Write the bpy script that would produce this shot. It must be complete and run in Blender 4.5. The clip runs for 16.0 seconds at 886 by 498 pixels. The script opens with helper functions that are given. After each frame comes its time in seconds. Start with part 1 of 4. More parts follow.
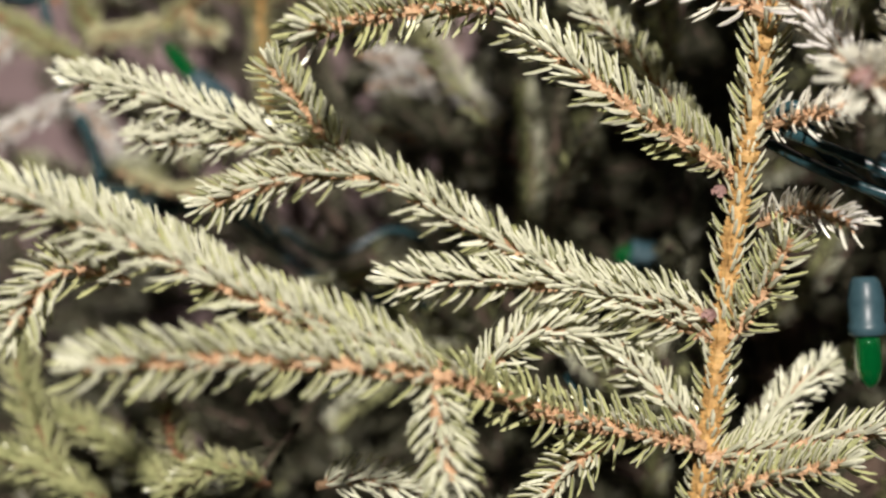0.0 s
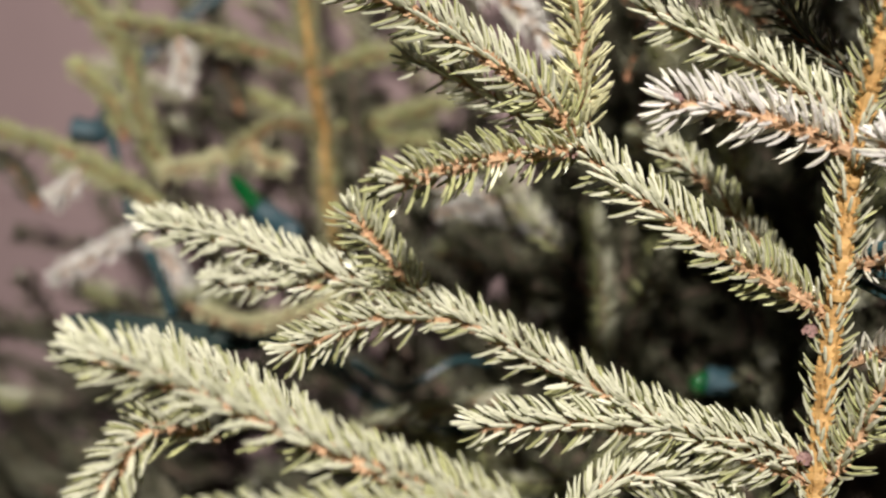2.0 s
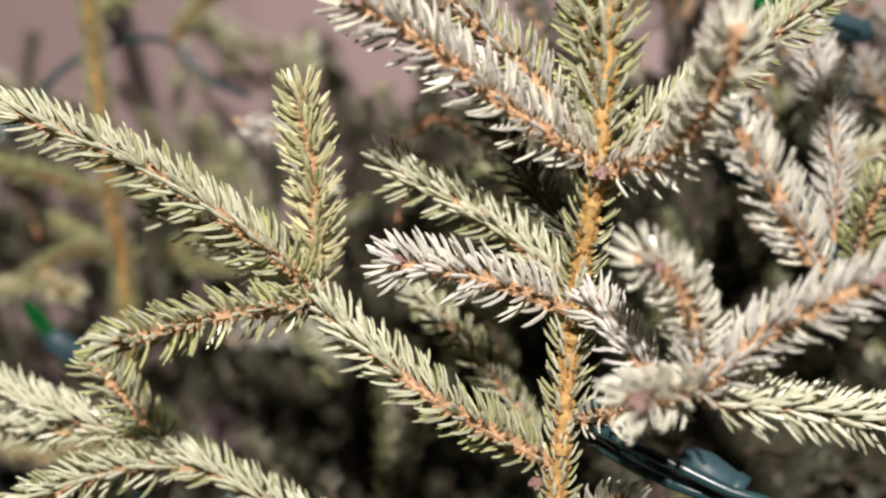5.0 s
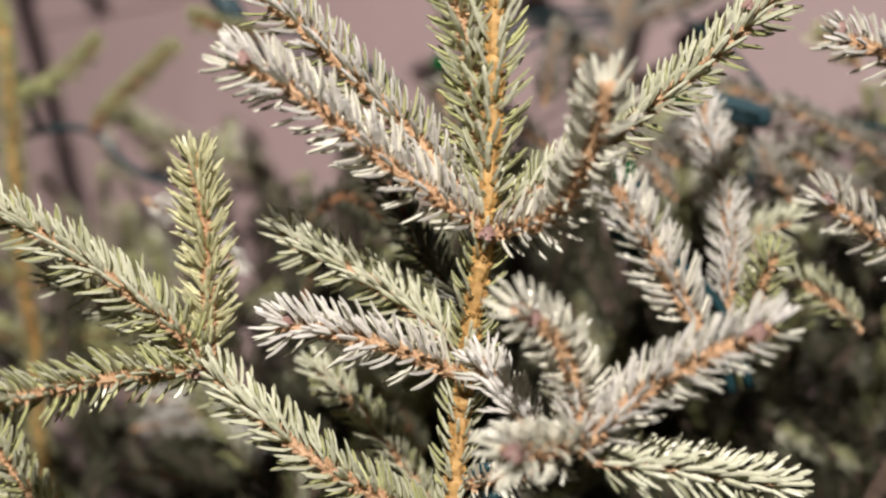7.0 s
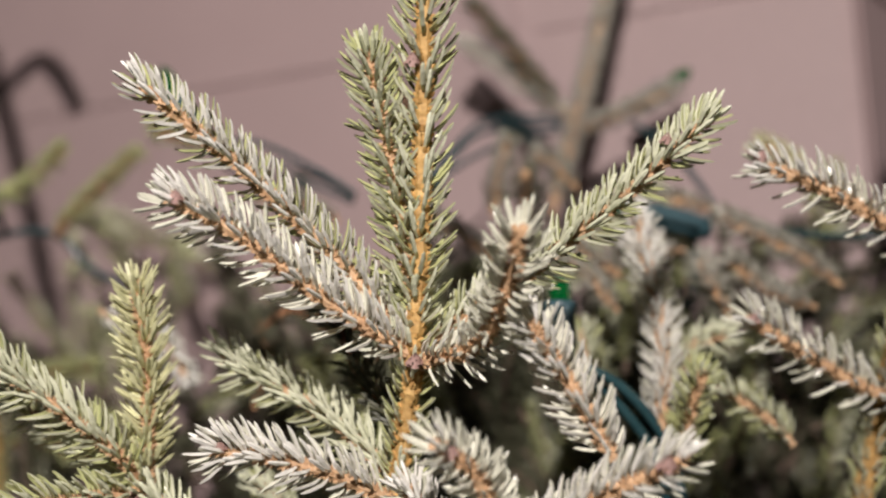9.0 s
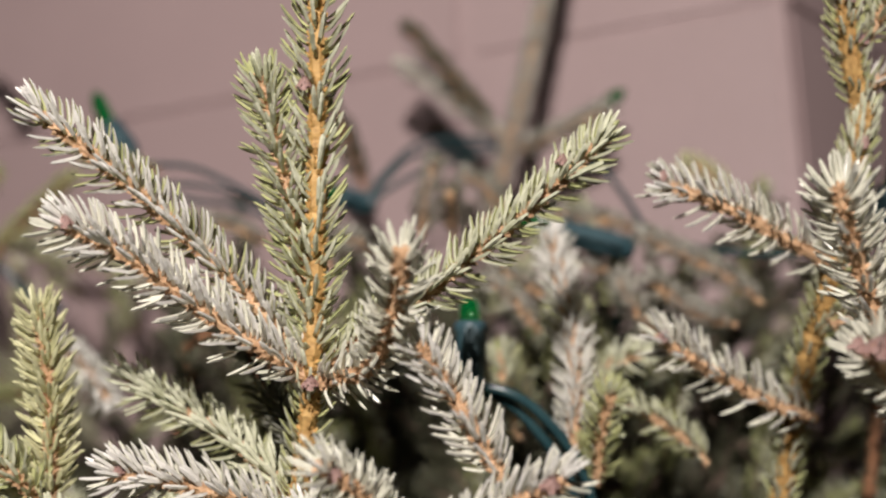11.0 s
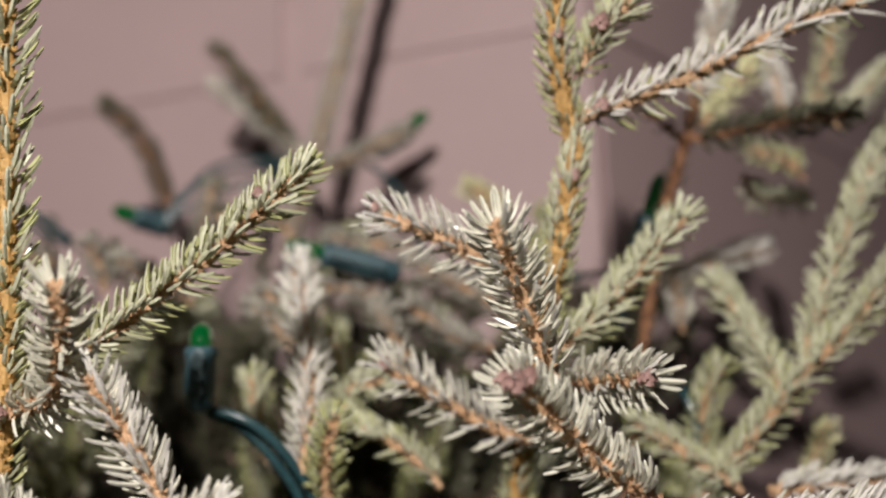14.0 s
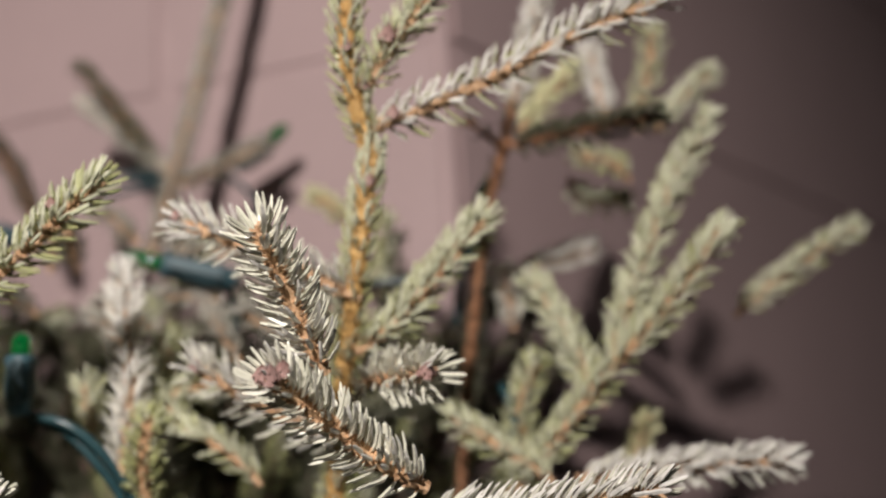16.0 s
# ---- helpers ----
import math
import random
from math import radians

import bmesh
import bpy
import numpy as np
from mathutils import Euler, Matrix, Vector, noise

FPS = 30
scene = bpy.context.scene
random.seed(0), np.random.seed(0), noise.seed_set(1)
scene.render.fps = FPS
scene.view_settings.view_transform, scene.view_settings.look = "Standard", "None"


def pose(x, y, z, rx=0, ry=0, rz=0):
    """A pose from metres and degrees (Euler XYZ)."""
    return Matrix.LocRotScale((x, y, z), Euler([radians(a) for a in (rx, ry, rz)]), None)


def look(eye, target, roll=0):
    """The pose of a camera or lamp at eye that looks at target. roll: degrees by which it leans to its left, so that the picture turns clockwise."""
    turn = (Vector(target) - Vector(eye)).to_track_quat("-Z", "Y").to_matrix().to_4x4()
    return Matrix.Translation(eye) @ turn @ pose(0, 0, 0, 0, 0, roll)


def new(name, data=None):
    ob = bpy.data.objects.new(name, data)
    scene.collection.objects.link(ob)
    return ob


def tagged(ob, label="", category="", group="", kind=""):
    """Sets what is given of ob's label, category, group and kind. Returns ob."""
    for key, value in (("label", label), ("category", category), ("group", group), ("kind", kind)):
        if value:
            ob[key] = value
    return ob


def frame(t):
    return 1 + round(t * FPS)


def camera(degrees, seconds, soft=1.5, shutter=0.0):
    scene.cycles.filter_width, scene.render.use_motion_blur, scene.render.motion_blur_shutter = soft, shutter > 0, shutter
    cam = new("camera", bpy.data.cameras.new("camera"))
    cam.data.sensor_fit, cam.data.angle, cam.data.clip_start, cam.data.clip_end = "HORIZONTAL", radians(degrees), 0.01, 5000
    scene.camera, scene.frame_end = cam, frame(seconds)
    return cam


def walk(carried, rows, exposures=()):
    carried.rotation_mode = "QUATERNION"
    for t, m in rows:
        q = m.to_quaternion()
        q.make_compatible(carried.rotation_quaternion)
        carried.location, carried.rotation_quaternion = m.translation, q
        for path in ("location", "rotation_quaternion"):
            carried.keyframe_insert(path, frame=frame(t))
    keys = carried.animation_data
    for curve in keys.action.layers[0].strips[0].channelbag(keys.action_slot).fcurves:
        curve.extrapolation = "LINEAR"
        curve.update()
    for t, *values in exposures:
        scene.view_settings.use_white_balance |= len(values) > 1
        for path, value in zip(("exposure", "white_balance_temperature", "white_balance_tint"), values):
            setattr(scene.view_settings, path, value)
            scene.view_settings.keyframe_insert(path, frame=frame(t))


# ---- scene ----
# the camera and its walk
cam = camera(40.0, 16.0, soft=2.3)
cam.data.dof.use_dof = True
cam.data.dof.focus_distance = 0.288
cam.data.dof.aperture_fstop = 5.8
PATH = [  # seconds, eye, target, roll
    (0, (0.02766, -0.01045, 1.19874), (-0.00495, 0.38758, 1.17607), 0.78),
    (0.5, (0.02811, -0.00887, 1.19948), (-0.00642, 0.38908, 1.1785), 0.42),
    (1, (0.0212, -0.0092, 1.19896), (-0.01729, 0.38871, 1.18548), -0.17),
    (1.5, (0.01546, -0.00873, 1.20942), (-0.02747, 0.38896, 1.21126), -0.64),
    (2, (0.01454, -0.00885, 1.21217), (-0.02854, 0.38877, 1.21875), -0.36),
    (2.5, (0.01532, -0.0083, 1.2162), (-0.02694, 0.38927, 1.22849), -0.24),
    (3, (0.03424, -0.00857, 1.21564), (0.00033, 0.38972, 1.23019), -0.45),
    (3.5, (0.04149, -0.01564, 1.22138), (0.01185, 0.38288, 1.23881), -0.68),
    (4, (0.04486, -0.01786, 1.22418), (0.01551, 0.38041, 1.24711), -0.32),
    (4.5, (0.04942, -0.01569, 1.22626), (0.02312, 0.38258, 1.25262), -0.46),
    (5, (0.05873, -0.01199, 1.23085), (0.04395, 0.38653, 1.26185), -0.38),
    (5.2, (0.06297, -0.01092, 1.23265), (0.05159, 0.38781, 1.26245), -0.38),
    (7.3, (0.07995, -0.01071, 1.21478), (0.07826, 0.38192, 1.29121), -0.44),
    (7.5, (0.08356, -0.01178, 1.21733), (0.08183, 0.38068, 1.29462), -0.36),
    (8, (0.08695, -0.01412, 1.21697), (0.08639, 0.37809, 1.29557), -0.58),
    (8.5, (0.08258, -0.01839, 1.22799), (0.08121, 0.37232, 1.31365), -0.71),
    (9, (0.09246, -0.02332, 1.22946), (0.09114, 0.36606, 1.32101), -0.66),
    (9.2, (0.09862, -0.02451, 1.22694), (0.10025, 0.36442, 1.32039), -0.66),
    (11.3, (0.11948, -0.02398, 1.23011), (0.11944, 0.3637, 1.32861), -1.33),
    (11.5, (0.12304, -0.02249, 1.23184), (0.12257, 0.36516, 1.33048), -1.35),
    (12, (0.13527, -0.02371, 1.23561), (0.13729, 0.36408, 1.33366), -0.87),
    (12.5, (0.14753, -0.02507, 1.23471), (0.1523, 0.36142, 1.33766), -1.27),
    (13, (0.16534, -0.02582, 1.23289), (0.17202, 0.36109, 1.33417), -1.54),
    (13.5, (0.17416, -0.02784, 1.2291), (0.18305, 0.35925, 1.32951), -2.00),
    (14, (0.18211, -0.0317, 1.23238), (0.19465, 0.35554, 1.33183), -1.44),
    (14.5, (0.19378, -0.03626, 1.23247), (0.20935, 0.35039, 1.33379), -2.33),
    (15, (0.20596, -0.04118, 1.23675), (0.22472, 0.3454, 1.33777), -2.36),
    (15.5, (0.22406, -0.04583, 1.23145), (0.24213, 0.34049, 1.33357), -2.52),
    (16, (0.23134, -0.04656, 1.22374), (0.25105, 0.33922, 1.32758), -3.05),
]

walk(cam, [(t, look(eye, target, roll)) for t, eye, target, roll in PATH],
     exposures=[(0.0, 0.08), (3.5, 0.05), (7.5, -0.15), (9.0, -0.25), (11.5, -0.25), (14.0, -0.22), (16.0, -0.16)])

# night: a faint sky and one work lamp behind and above the path, to its left
world = bpy.data.worlds.new("night")
scene.world = world
world.use_nodes = True
world.node_tree.nodes["Background"].inputs[0].default_value = (0.9, 0.85, 0.9, 1)
world.node_tree.nodes["Background"].inputs[1].default_value = 0.01
lamp = bpy.data.lights.new("work_light", "SPOT")
lamp.spot_size, lamp.spot_blend = radians(89), 1.0
lamp.energy, lamp.shadow_soft_size, lamp.color = 67, 0.02, (1.0, 0.915, 0.86)
new("work_light", lamp).matrix_world = look((0.03, -0.62, 1.64), (-0.11, 0.47, 1.29))


# ---- materials ----
def nodes_of(name):
    m = bpy.data.materials.new(name)
    m.use_nodes = True
    return m, m.node_tree, m.node_tree.nodes["Principled BSDF"]


def mottled(name, low, high, scale, rough=0.6, bump=0.2, fine=8.0, per_island=0.0, metal=0.0, coat=0.0, dist=0.001):
    """A surface that varies from low to high at a coarse and a fine scale, and from piece to piece."""
    m, tree, bsdf = nodes_of(name)
    n, link = tree.nodes, tree.links.new
    coord = n.new("ShaderNodeTexCoord")
    a, b = n.new("ShaderNodeTexNoise"), n.new("ShaderNodeTexNoise")
    a.inputs["Scale"].default_value, b.inputs["Scale"].default_value = scale, scale * fine
    a.inputs["Detail"].default_value = b.inputs["Detail"].default_value = 5
    link(coord.outputs["Object"], a.inputs["Vector"])
    link(coord.outputs["Object"], b.inputs["Vector"])
    mix = n.new("ShaderNodeMath")
    mix.operation = "MULTIPLY_ADD"
    link(b.outputs["Fac"], mix.inputs[0])
    mix.inputs[1].default_value = 0.5
    link(a.outputs["Fac"], mix.inputs[2])
    last = mix.outputs[0]
    if per_island:
        geo, more = n.new("ShaderNodeNewGeometry"), n.new("ShaderNodeMath")
        more.operation = "MULTIPLY_ADD"
        link(geo.outputs["Random Per Island"], more.inputs[0])
        more.inputs[1].default_value = per_island
        link(last, more.inputs[2])
        last = more.outputs[0]
    ramp = n.new("ShaderNodeValToRGB")
    ramp.color_ramp.elements[0].position, ramp.color_ramp.elements[1].position = 0.5 + per_island * 0.15, 1.0 + per_island * 0.8
    ramp.color_ramp.elements[0].color, ramp.color_ramp.elements[1].color = (*low, 1), (*high, 1)
    link(last, ramp.inputs[0])
    link(ramp.outputs[0], bsdf.inputs["Base Color"])
    bsdf.inputs["Roughness"].default_value, bsdf.inputs["Metallic"].default_value = rough, metal
    bsdf.inputs["Coat Weight"].default_value = coat
    if bump:
        bm_node = n.new("ShaderNodeBump")
        bm_node.inputs["Strength"].default_value, bm_node.inputs["Distance"].default_value = bump, dist
        link(b.outputs["Fac"], bm_node.inputs["Height"])
        link(bm_node.outputs[0], bsdf.inputs["Normal"])
    return m


GREEN = mottled("needle_green", (0.212, 0.234, 0.1), (0.45, 0.468, 0.225), 60, 0.3, 0, per_island=0.6)
YELLOW = mottled("needle_young", (0.44, 0.44, 0.24), (0.72, 0.71, 0.44), 60, 0.4, 0, per_island=0.6)
FROST = mottled("needle_frost", (0.5, 0.488, 0.455), (0.86, 0.84, 0.79), 60, 0.3, 0, per_island=0.6)
SAGE = mottled("needle_sage", (0.42, 0.425, 0.325), (0.73, 0.725, 0.61), 60, 0.28, 0, per_island=0.6)
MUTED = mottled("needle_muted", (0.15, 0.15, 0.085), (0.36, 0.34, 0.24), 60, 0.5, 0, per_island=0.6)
# a dimmer copy of the frost colour, for twigs in shade
SHADED_FROST = mottled("needle_shaded_frost", (0.27, 0.26, 0.21), (0.54, 0.515, 0.45), 60, 0.4, 0, per_island=0.6)
# near-black green: the crown's inner shade put into the needle colour
SHADE_DULL = mottled("needle_shade_dull", (0.035, 0.038, 0.021), (0.11, 0.11, 0.07), 60, 0.5, 0, per_island=0.6)
TIP = mottled("needle_pale_band", (0.45, 0.467, 0.305), (0.74, 0.752, 0.572), 80, 0.35, 0, per_island=0.5)
BARK = mottled("young_bark", (0.36, 0.2, 0.065), (0.7, 0.45, 0.17), 260, 0.65, 0.5, 4, dist=0.0005)
BARK_RED = mottled("twig_bark", (0.4, 0.235, 0.13), (0.71, 0.48, 0.29), 260, 0.65, 0.5, 4, dist=0.0005)
DARK_BARK = mottled("red_bark", (0.2, 0.09, 0.045), (0.46, 0.24, 0.13), 260, 0.7, 0.5, 4, dist=0.0005)
OLD_BARK = mottled("old_bark", (0.05, 0.035, 0.025), (0.16, 0.11, 0.08), 60, 0.85, 0.8, 6, dist=0.003)
BUD = mottled("bud_scale", (0.3, 0.17, 0.15), (0.52, 0.34, 0.31), 300, 0.6, 0.3, 4, dist=0.0004)
WIRE = mottled("wire_sleeve", (0.016, 0.046, 0.054), (0.032, 0.08, 0.09), 90, 0.24, 0.1, 6, dist=0.0003)
SOCKET = mottled("socket_plastic", (0.028, 0.066, 0.082), (0.048, 0.1, 0.12), 70, 0.4, 0.15, 8, dist=0.0003)
PLUG = mottled("plug_plastic", (0.012, 0.03, 0.028), (0.022, 0.045, 0.042), 60, 0.4, 0.2, 8, dist=0.0004)
PAINT = mottled("block_paint", (0.345, 0.254, 0.254), (0.41, 0.303, 0.304), 7, 0.6, 0.2, 40, dist=0.0008)
MORTAR = mottled("painted_mortar", (0.34, 0.25, 0.25), (0.42, 0.31, 0.311), 20, 0.65, 0.3, 12, dist=0.001)
SOIL = mottled("soil", (0.03, 0.022, 0.015), (0.09, 0.07, 0.05), 6, 0.95, 1.0, 12, dist=0.02)
GLASS, _tree, _b = nodes_of("green_bulb_glass")
_b.inputs["Base Color"].default_value = (0.002, 0.16, 0.035, 1)
_b.inputs["Roughness"].default_value, _b.inputs["IOR"].default_value = 0.05, 1.5
_b.inputs["Transmission Weight"].default_value = 0.55


# ---- mesh helpers ----
def mesh_object(name, verts, faces, materials, parent=None, label="", mats=None, smooth=False):
    me = bpy.data.meshes.new(name)
    me.from_pydata(np.asarray(verts).tolist(), [], faces)
    for m in materials:
        me.materials.append(m)
    if mats is not None:
        me.polygons.foreach_set("material_index", np.asarray(mats, dtype=np.int32))
    if smooth:
        me.polygons.foreach_set("use_smooth", np.ones(len(faces), dtype=bool))
    me.update()
    ob = new(name, me)
    if parent:
        ob.parent = parent
    return tagged(ob, label)


def part(name, bm, material, parent, label="", smooth=False):
    me = bpy.data.meshes.new(name)
    bm.to_mesh(me)
    bm.free()
    me.materials.append(material)
    if smooth:
        me.polygons.foreach_set("use_smooth", np.ones(len(me.polygons), dtype=bool))
    ob = new(name, me)
    ob.parent = parent
    return tagged(ob, label)


def spline(points, step=0.0015):
    """A smooth line through the points: places and unit directions at even steps."""
    p = np.array(points, float)
    p = np.vstack([2 * p[0] - p[1], p, 2 * p[-1] - p[-2]])
    out = []
    for i in range(1, len(p) - 2):
        a, b, c, d = p[i - 1:i + 3]
        m = max(3, int(np.linalg.norm(c - b) / step))
        u = np.linspace(0, 1, m, endpoint=False)[:, None]
        out.append(0.5 * (2 * b + (c - a) * u + (2 * a - 5 * b + 4 * c - d) * u**2 + (3 * b - a - 3 * c + d) * u**3))
    q = np.vstack(out + [p[-2:-1]])
    t = np.gradient(q, axis=0)
    return q, t / np.linalg.norm(t, axis=1)[:, None]


def across(t):
    """Two directions square to t."""
    up = np.array([0, 0, 1.0]) if abs(t[2]) < 0.9 else np.array([1.0, 0, 0])
    s = np.cross(t, up)
    s /= np.linalg.norm(s)
    return s, np.cross(s, t)


def tube(q, t, radii, sides=8):
    """The rings and faces of a closed tube along a line."""
    ang = np.linspace(0, 2 * np.pi, sides, endpoint=False)
    s, u = across(t[0])
    verts = []
    for i in range(len(q)):
        s = s - t[i] * (s @ t[i])
        s /= np.linalg.norm(s)
        u = np.cross(s, t[i])
        verts.append(q[i] + radii[i] * (np.cos(ang)[:, None] * s + np.sin(ang)[:, None] * u))
    verts = np.vstack(verts)
    faces = []
    for i in range(len(q) - 1):
        for j in range(sides):
            k = (j + 1) % sides
            faces.append((i * sides + j, i * sides + k, (i + 1) * sides + k, (i + 1) * sides + j))
    faces.append(tuple(range(sides))[::-1])
    faces.append(tuple((len(q) - 1) * sides + j for j in range(sides)))
    return verts, faces


RNG = np.random.default_rng(7)
NEEDLE_FACES = [(r * 4 + j, r * 4 + (j + 1) % 4, r * 4 + 4 + (j + 1) % 4, r * 4 + 4 + j) for r in range(3) for j in range(4)]
NEEDLE_FACES += [(12 + j, 12 + (j + 1) % 4, 16) for j in range(4)]
# which sides of a needle carry the pale wax bands
NEEDLE_BANDS = [1 if j in (0, 1) else 0 for r in range(4) for j in range(4)]


def unit(v):
    return v / (np.linalg.norm(v, axis=1)[:, None] + 1e-12)


def needles(q, t, r0, r1, length, density, upward=0.15, slant=60):
    """Needles set spirally round a twig, leaning to its tip and swept a little upward; and the pegs that carry them."""
    run = np.r_[0, np.cumsum(np.linalg.norm(np.diff(q, axis=0), axis=1))]
    count = max(10, int(run[-1] * 4300 * density * (8.0 / (length * 1000)) ** 0.8))
    f = 0.02 + 0.98 * (np.arange(count) + RNG.uniform(0, 1, count)) / count
    turn = RNG.uniform(0, 6.28) + np.cumsum(2.39996 + RNG.normal(0, 0.25, count))
    k = np.minimum(len(q) - 2, np.searchsorted(run, f * run[-1]))
    pairs = np.array([across(d) for d in t])
    out = np.cos(turn)[:, None] * pairs[k, 0] + np.sin(turn)[:, None] * pairs[k, 1]
    keep = ~((out[:, 2] < -0.35) & (RNG.random(count) < 0.45))
    f, k, out = f[keep], k[keep], out[keep]
    n, axis = len(f), t[k]
    out = out + np.array([0, 0, upward]) * np.where(out[:, 2] < 0.5, 1, 0.2)[:, None]
    out = unit(out - axis * (out * axis).sum(1)[:, None])
    near_tip = np.maximum(0.0, (f - 0.88) / 0.12)
    lean = np.radians(RNG.normal(slant + 6, 5, n)) * (1 - 0.42 * near_tip)
    size = (length * RNG.uniform(0.82, 1.06, n) * (1 - 0.12 * near_tip) * (0.75 + 0.25 * np.minimum(1, f * 8)))[:, None]
    rad = ((r0 + (r1 - r0) * f) * 0.9)[:, None]
    bend = lean - RNG.normal(0.62, 0.12, n)
    d0 = np.cos(lean)[:, None] * axis + np.sin(lean)[:, None] * out
    d1 = np.cos(bend)[:, None] * axis + np.sin(bend)[:, None] * out
    side = unit(np.cross(d0, out)) + 0.15 * RNG.normal(0, 1, (n, 3))
    side = unit(side - d0 * (side * d0).sum(1)[:, None])
    face = np.cross(side, d0)
    base = q[k] + (q[k + 1] - q[k]) * RNG.random(n)[:, None] + out * rad
    sway = side * RNG.normal(0, 0.02, n)[:, None] * size
    w = (0.00056 * (length / 0.0085) ** 0.7 * RNG.uniform(0.85, 1.15, n))[:, None]
    line = [base, base + d0 * size * 0.3, base + d0 * size * 0.55 + d1 * size * 0.2 + sway * 0.5, base + d0 * size * 0.62 + d1 * size * 0.33 + sway * 0.85]
    verts = []
    for c, h in zip(line, (0.55, 1.0, 1.0, 0.72)):
        verts += [c + side * w * h, c + face * w * h * 0.8, c - side * w * h, c - face * w * h * 0.8]
    verts.append(base + d0 * size * 0.66 + d1 * size * 0.39 + sway)
    verts = np.stack(verts, 1).reshape(-1, 3)
    faces = [tuple(17 * i + v for v in face_of) for i in range(n) for face_of in NEEDLE_FACES]
    return verts, faces, NEEDLE_BANDS * n, list(zip(base - out * rad * 0.35, d0, side, face))


def bark(q, t, r0, r1, pegs, sides=7):
    """A twig with a rounded tip and small raised pegs."""
    f = np.linspace(0, 1, len(q))
    radii = (r0 + (r1 - r0) * f) * (1 + 0.1 * RNG.normal(0, 1, len(q)).clip(-1.5, 1.5))
    radii[-1] *= 0.4
    verts, faces = tube(q, t, radii, sides)
    verts, n = list(verts), len(verts)
    for base, d, s, u in pegs:
        k = 0.00062
        tip = base + d * 0.0016
        verts += [base + s * k, base + u * k, base - s * k, base - u * k, tip + s * k * 0.6, tip + u * k * 0.6, tip - s * k * 0.6, tip - u * k * 0.6]
        faces += [(n + j, n + (j + 1) % 4, n + 4 + (j + 1) % 4, n + 4 + j) for j in range(4)] + [(n + 4, n + 5, n + 6, n + 7)]
        n += 8
    return verts, faces


# looks d, b and e have shade mixed into their needle colours
LOOKS = {"o": (MUTED, GREEN), "s": (GREEN, FROST), "e": (SHADE_DULL, SHADED_FROST), "b": (SHADE_DULL, MUTED), "g": (GREEN, TIP), "y": (YELLOW, YELLOW), "f": (SAGE, FROST), "d": (SHADE_DULL, SHADE_DULL)}
SAY = {"o": "olive-green twig with short needles", "s": "green twig with whitish bands on its needles", "e": "twig with frosty needle tips, coloured for shade", "b": "dull muted twig", "g": "green-needled twig with orange bark", "y": "pale yellow-green young shoot", "f": "twig with frosty whitish needles", "d": "dull green twig with shade in the needle colour"}


# ---- setting: painted block wall and ground ----
def bevelled_block(w, d, h, e=0.0012):
    bm = bmesh.new()
    bmesh.ops.create_cube(bm, size=1)
    bmesh.ops.scale(bm, vec=(w, d, h), verts=bm.verts)
    bmesh.ops.bevel(bm, geom=bm.edges[:], offset=e, segments=2, affect="EDGES")
    return bm


def block_wall(name, corner, along, side, first, courses, base_z):
    """A wall of painted blocks: corner is the lower end of its joint line, along its direction, side -1 or 1 the way it runs."""
    d = Vector((along[0], along[1], 0)).normalized() * side
    n = Vector((along[1], -along[0], 0)).normalized()
    if n.y > 0:
        n = -n
    m = Matrix(((d.x, -n.x, 0, corner[0]), (d.y, -n.y, 0, corner[1]), (0, 0, 1, base_z), (0, 0, 0, 1)))
    bw, bh, gap, bed, deep = 0.395, 0.1977, 0.0085, 0.0028, 0.15
    count = 8
    bm = bmesh.new()
    bmesh.ops.create_cube(bm, size=1)
    bmesh.ops.scale(bm, vec=(count * (bw + gap), deep, courses * (bh + bed)), verts=bm.verts)
    bmesh.ops.translate(bm, vec=(count * (bw + gap) / 2, deep / 2 + 0.0018, courses * (bh + bed) / 2), verts=bm.verts)
    me = bpy.data.meshes.new(name)
    bm.to_mesh(me)
    bm.free()
    me.materials.append(MORTAR)
    wall = new(name, me)
    wall.matrix_world = m
    tagged(wall, "mauve-grey painted concrete block wall with recessed joints", "wall", kind="structure")
    whole = bevelled_block(bw, 0.05, bh)
    me = bpy.data.meshes.new("concrete_block")
    whole.to_mesh(me)
    whole.free()
    me.materials.append(PAINT)
    cut_len = first
    cut = bevelled_block(cut_len, 0.05, bh)
    cut_me = bpy.data.meshes.new("concrete_block")
    cut.to_mesh(cut_me)
    cut.free()
    cut_me.materials.append(PAINT)
    half = bevelled_block(cut_len + (bw + gap) / 2 if cut_len < bw / 2 else cut_len - (bw + gap) / 2, 0.05, bh)
    half_me = bpy.data.meshes.new("concrete_block")
    half.to_mesh(half_me)
    half.free()
    half_me.materials.append(PAINT)
    half_len = cut_len + (bw + gap) / 2 if cut_len < bw / 2 else cut_len - (bw + gap) / 2
    for r in range(courses):
        x = 0.0
        for c in range(count):
            if c == 0:
                data, w = (cut_me, cut_len) if r % 2 or side > 0 else (half_me, half_len)
            else:
                data, w = me, bw
            ob = new("concrete_block", data)
            ob.parent = wall
            ob.location = (x + gap / 2 + w / 2, 0.025 + RNG.uniform(-0.0006, 0.0006), (r + 0.5) * (bh + bed))
            x += w + gap


CORNER = (0.262, 0.447)
ALONG = (0.9248, -0.3804)
COURSE = 0.2005
JOINT_Z = 1.4527
block_wall("wall_1", CORNER, ALONG, -1, 0.1345, 11, JOINT_Z - 7 * COURSE)
block_wall("wall_2", (CORNER[0] + 0.002, CORNER[1] + 0.001), (0.68, 0.73), 1, 0.6, 11, JOINT_Z - 7 * COURSE)

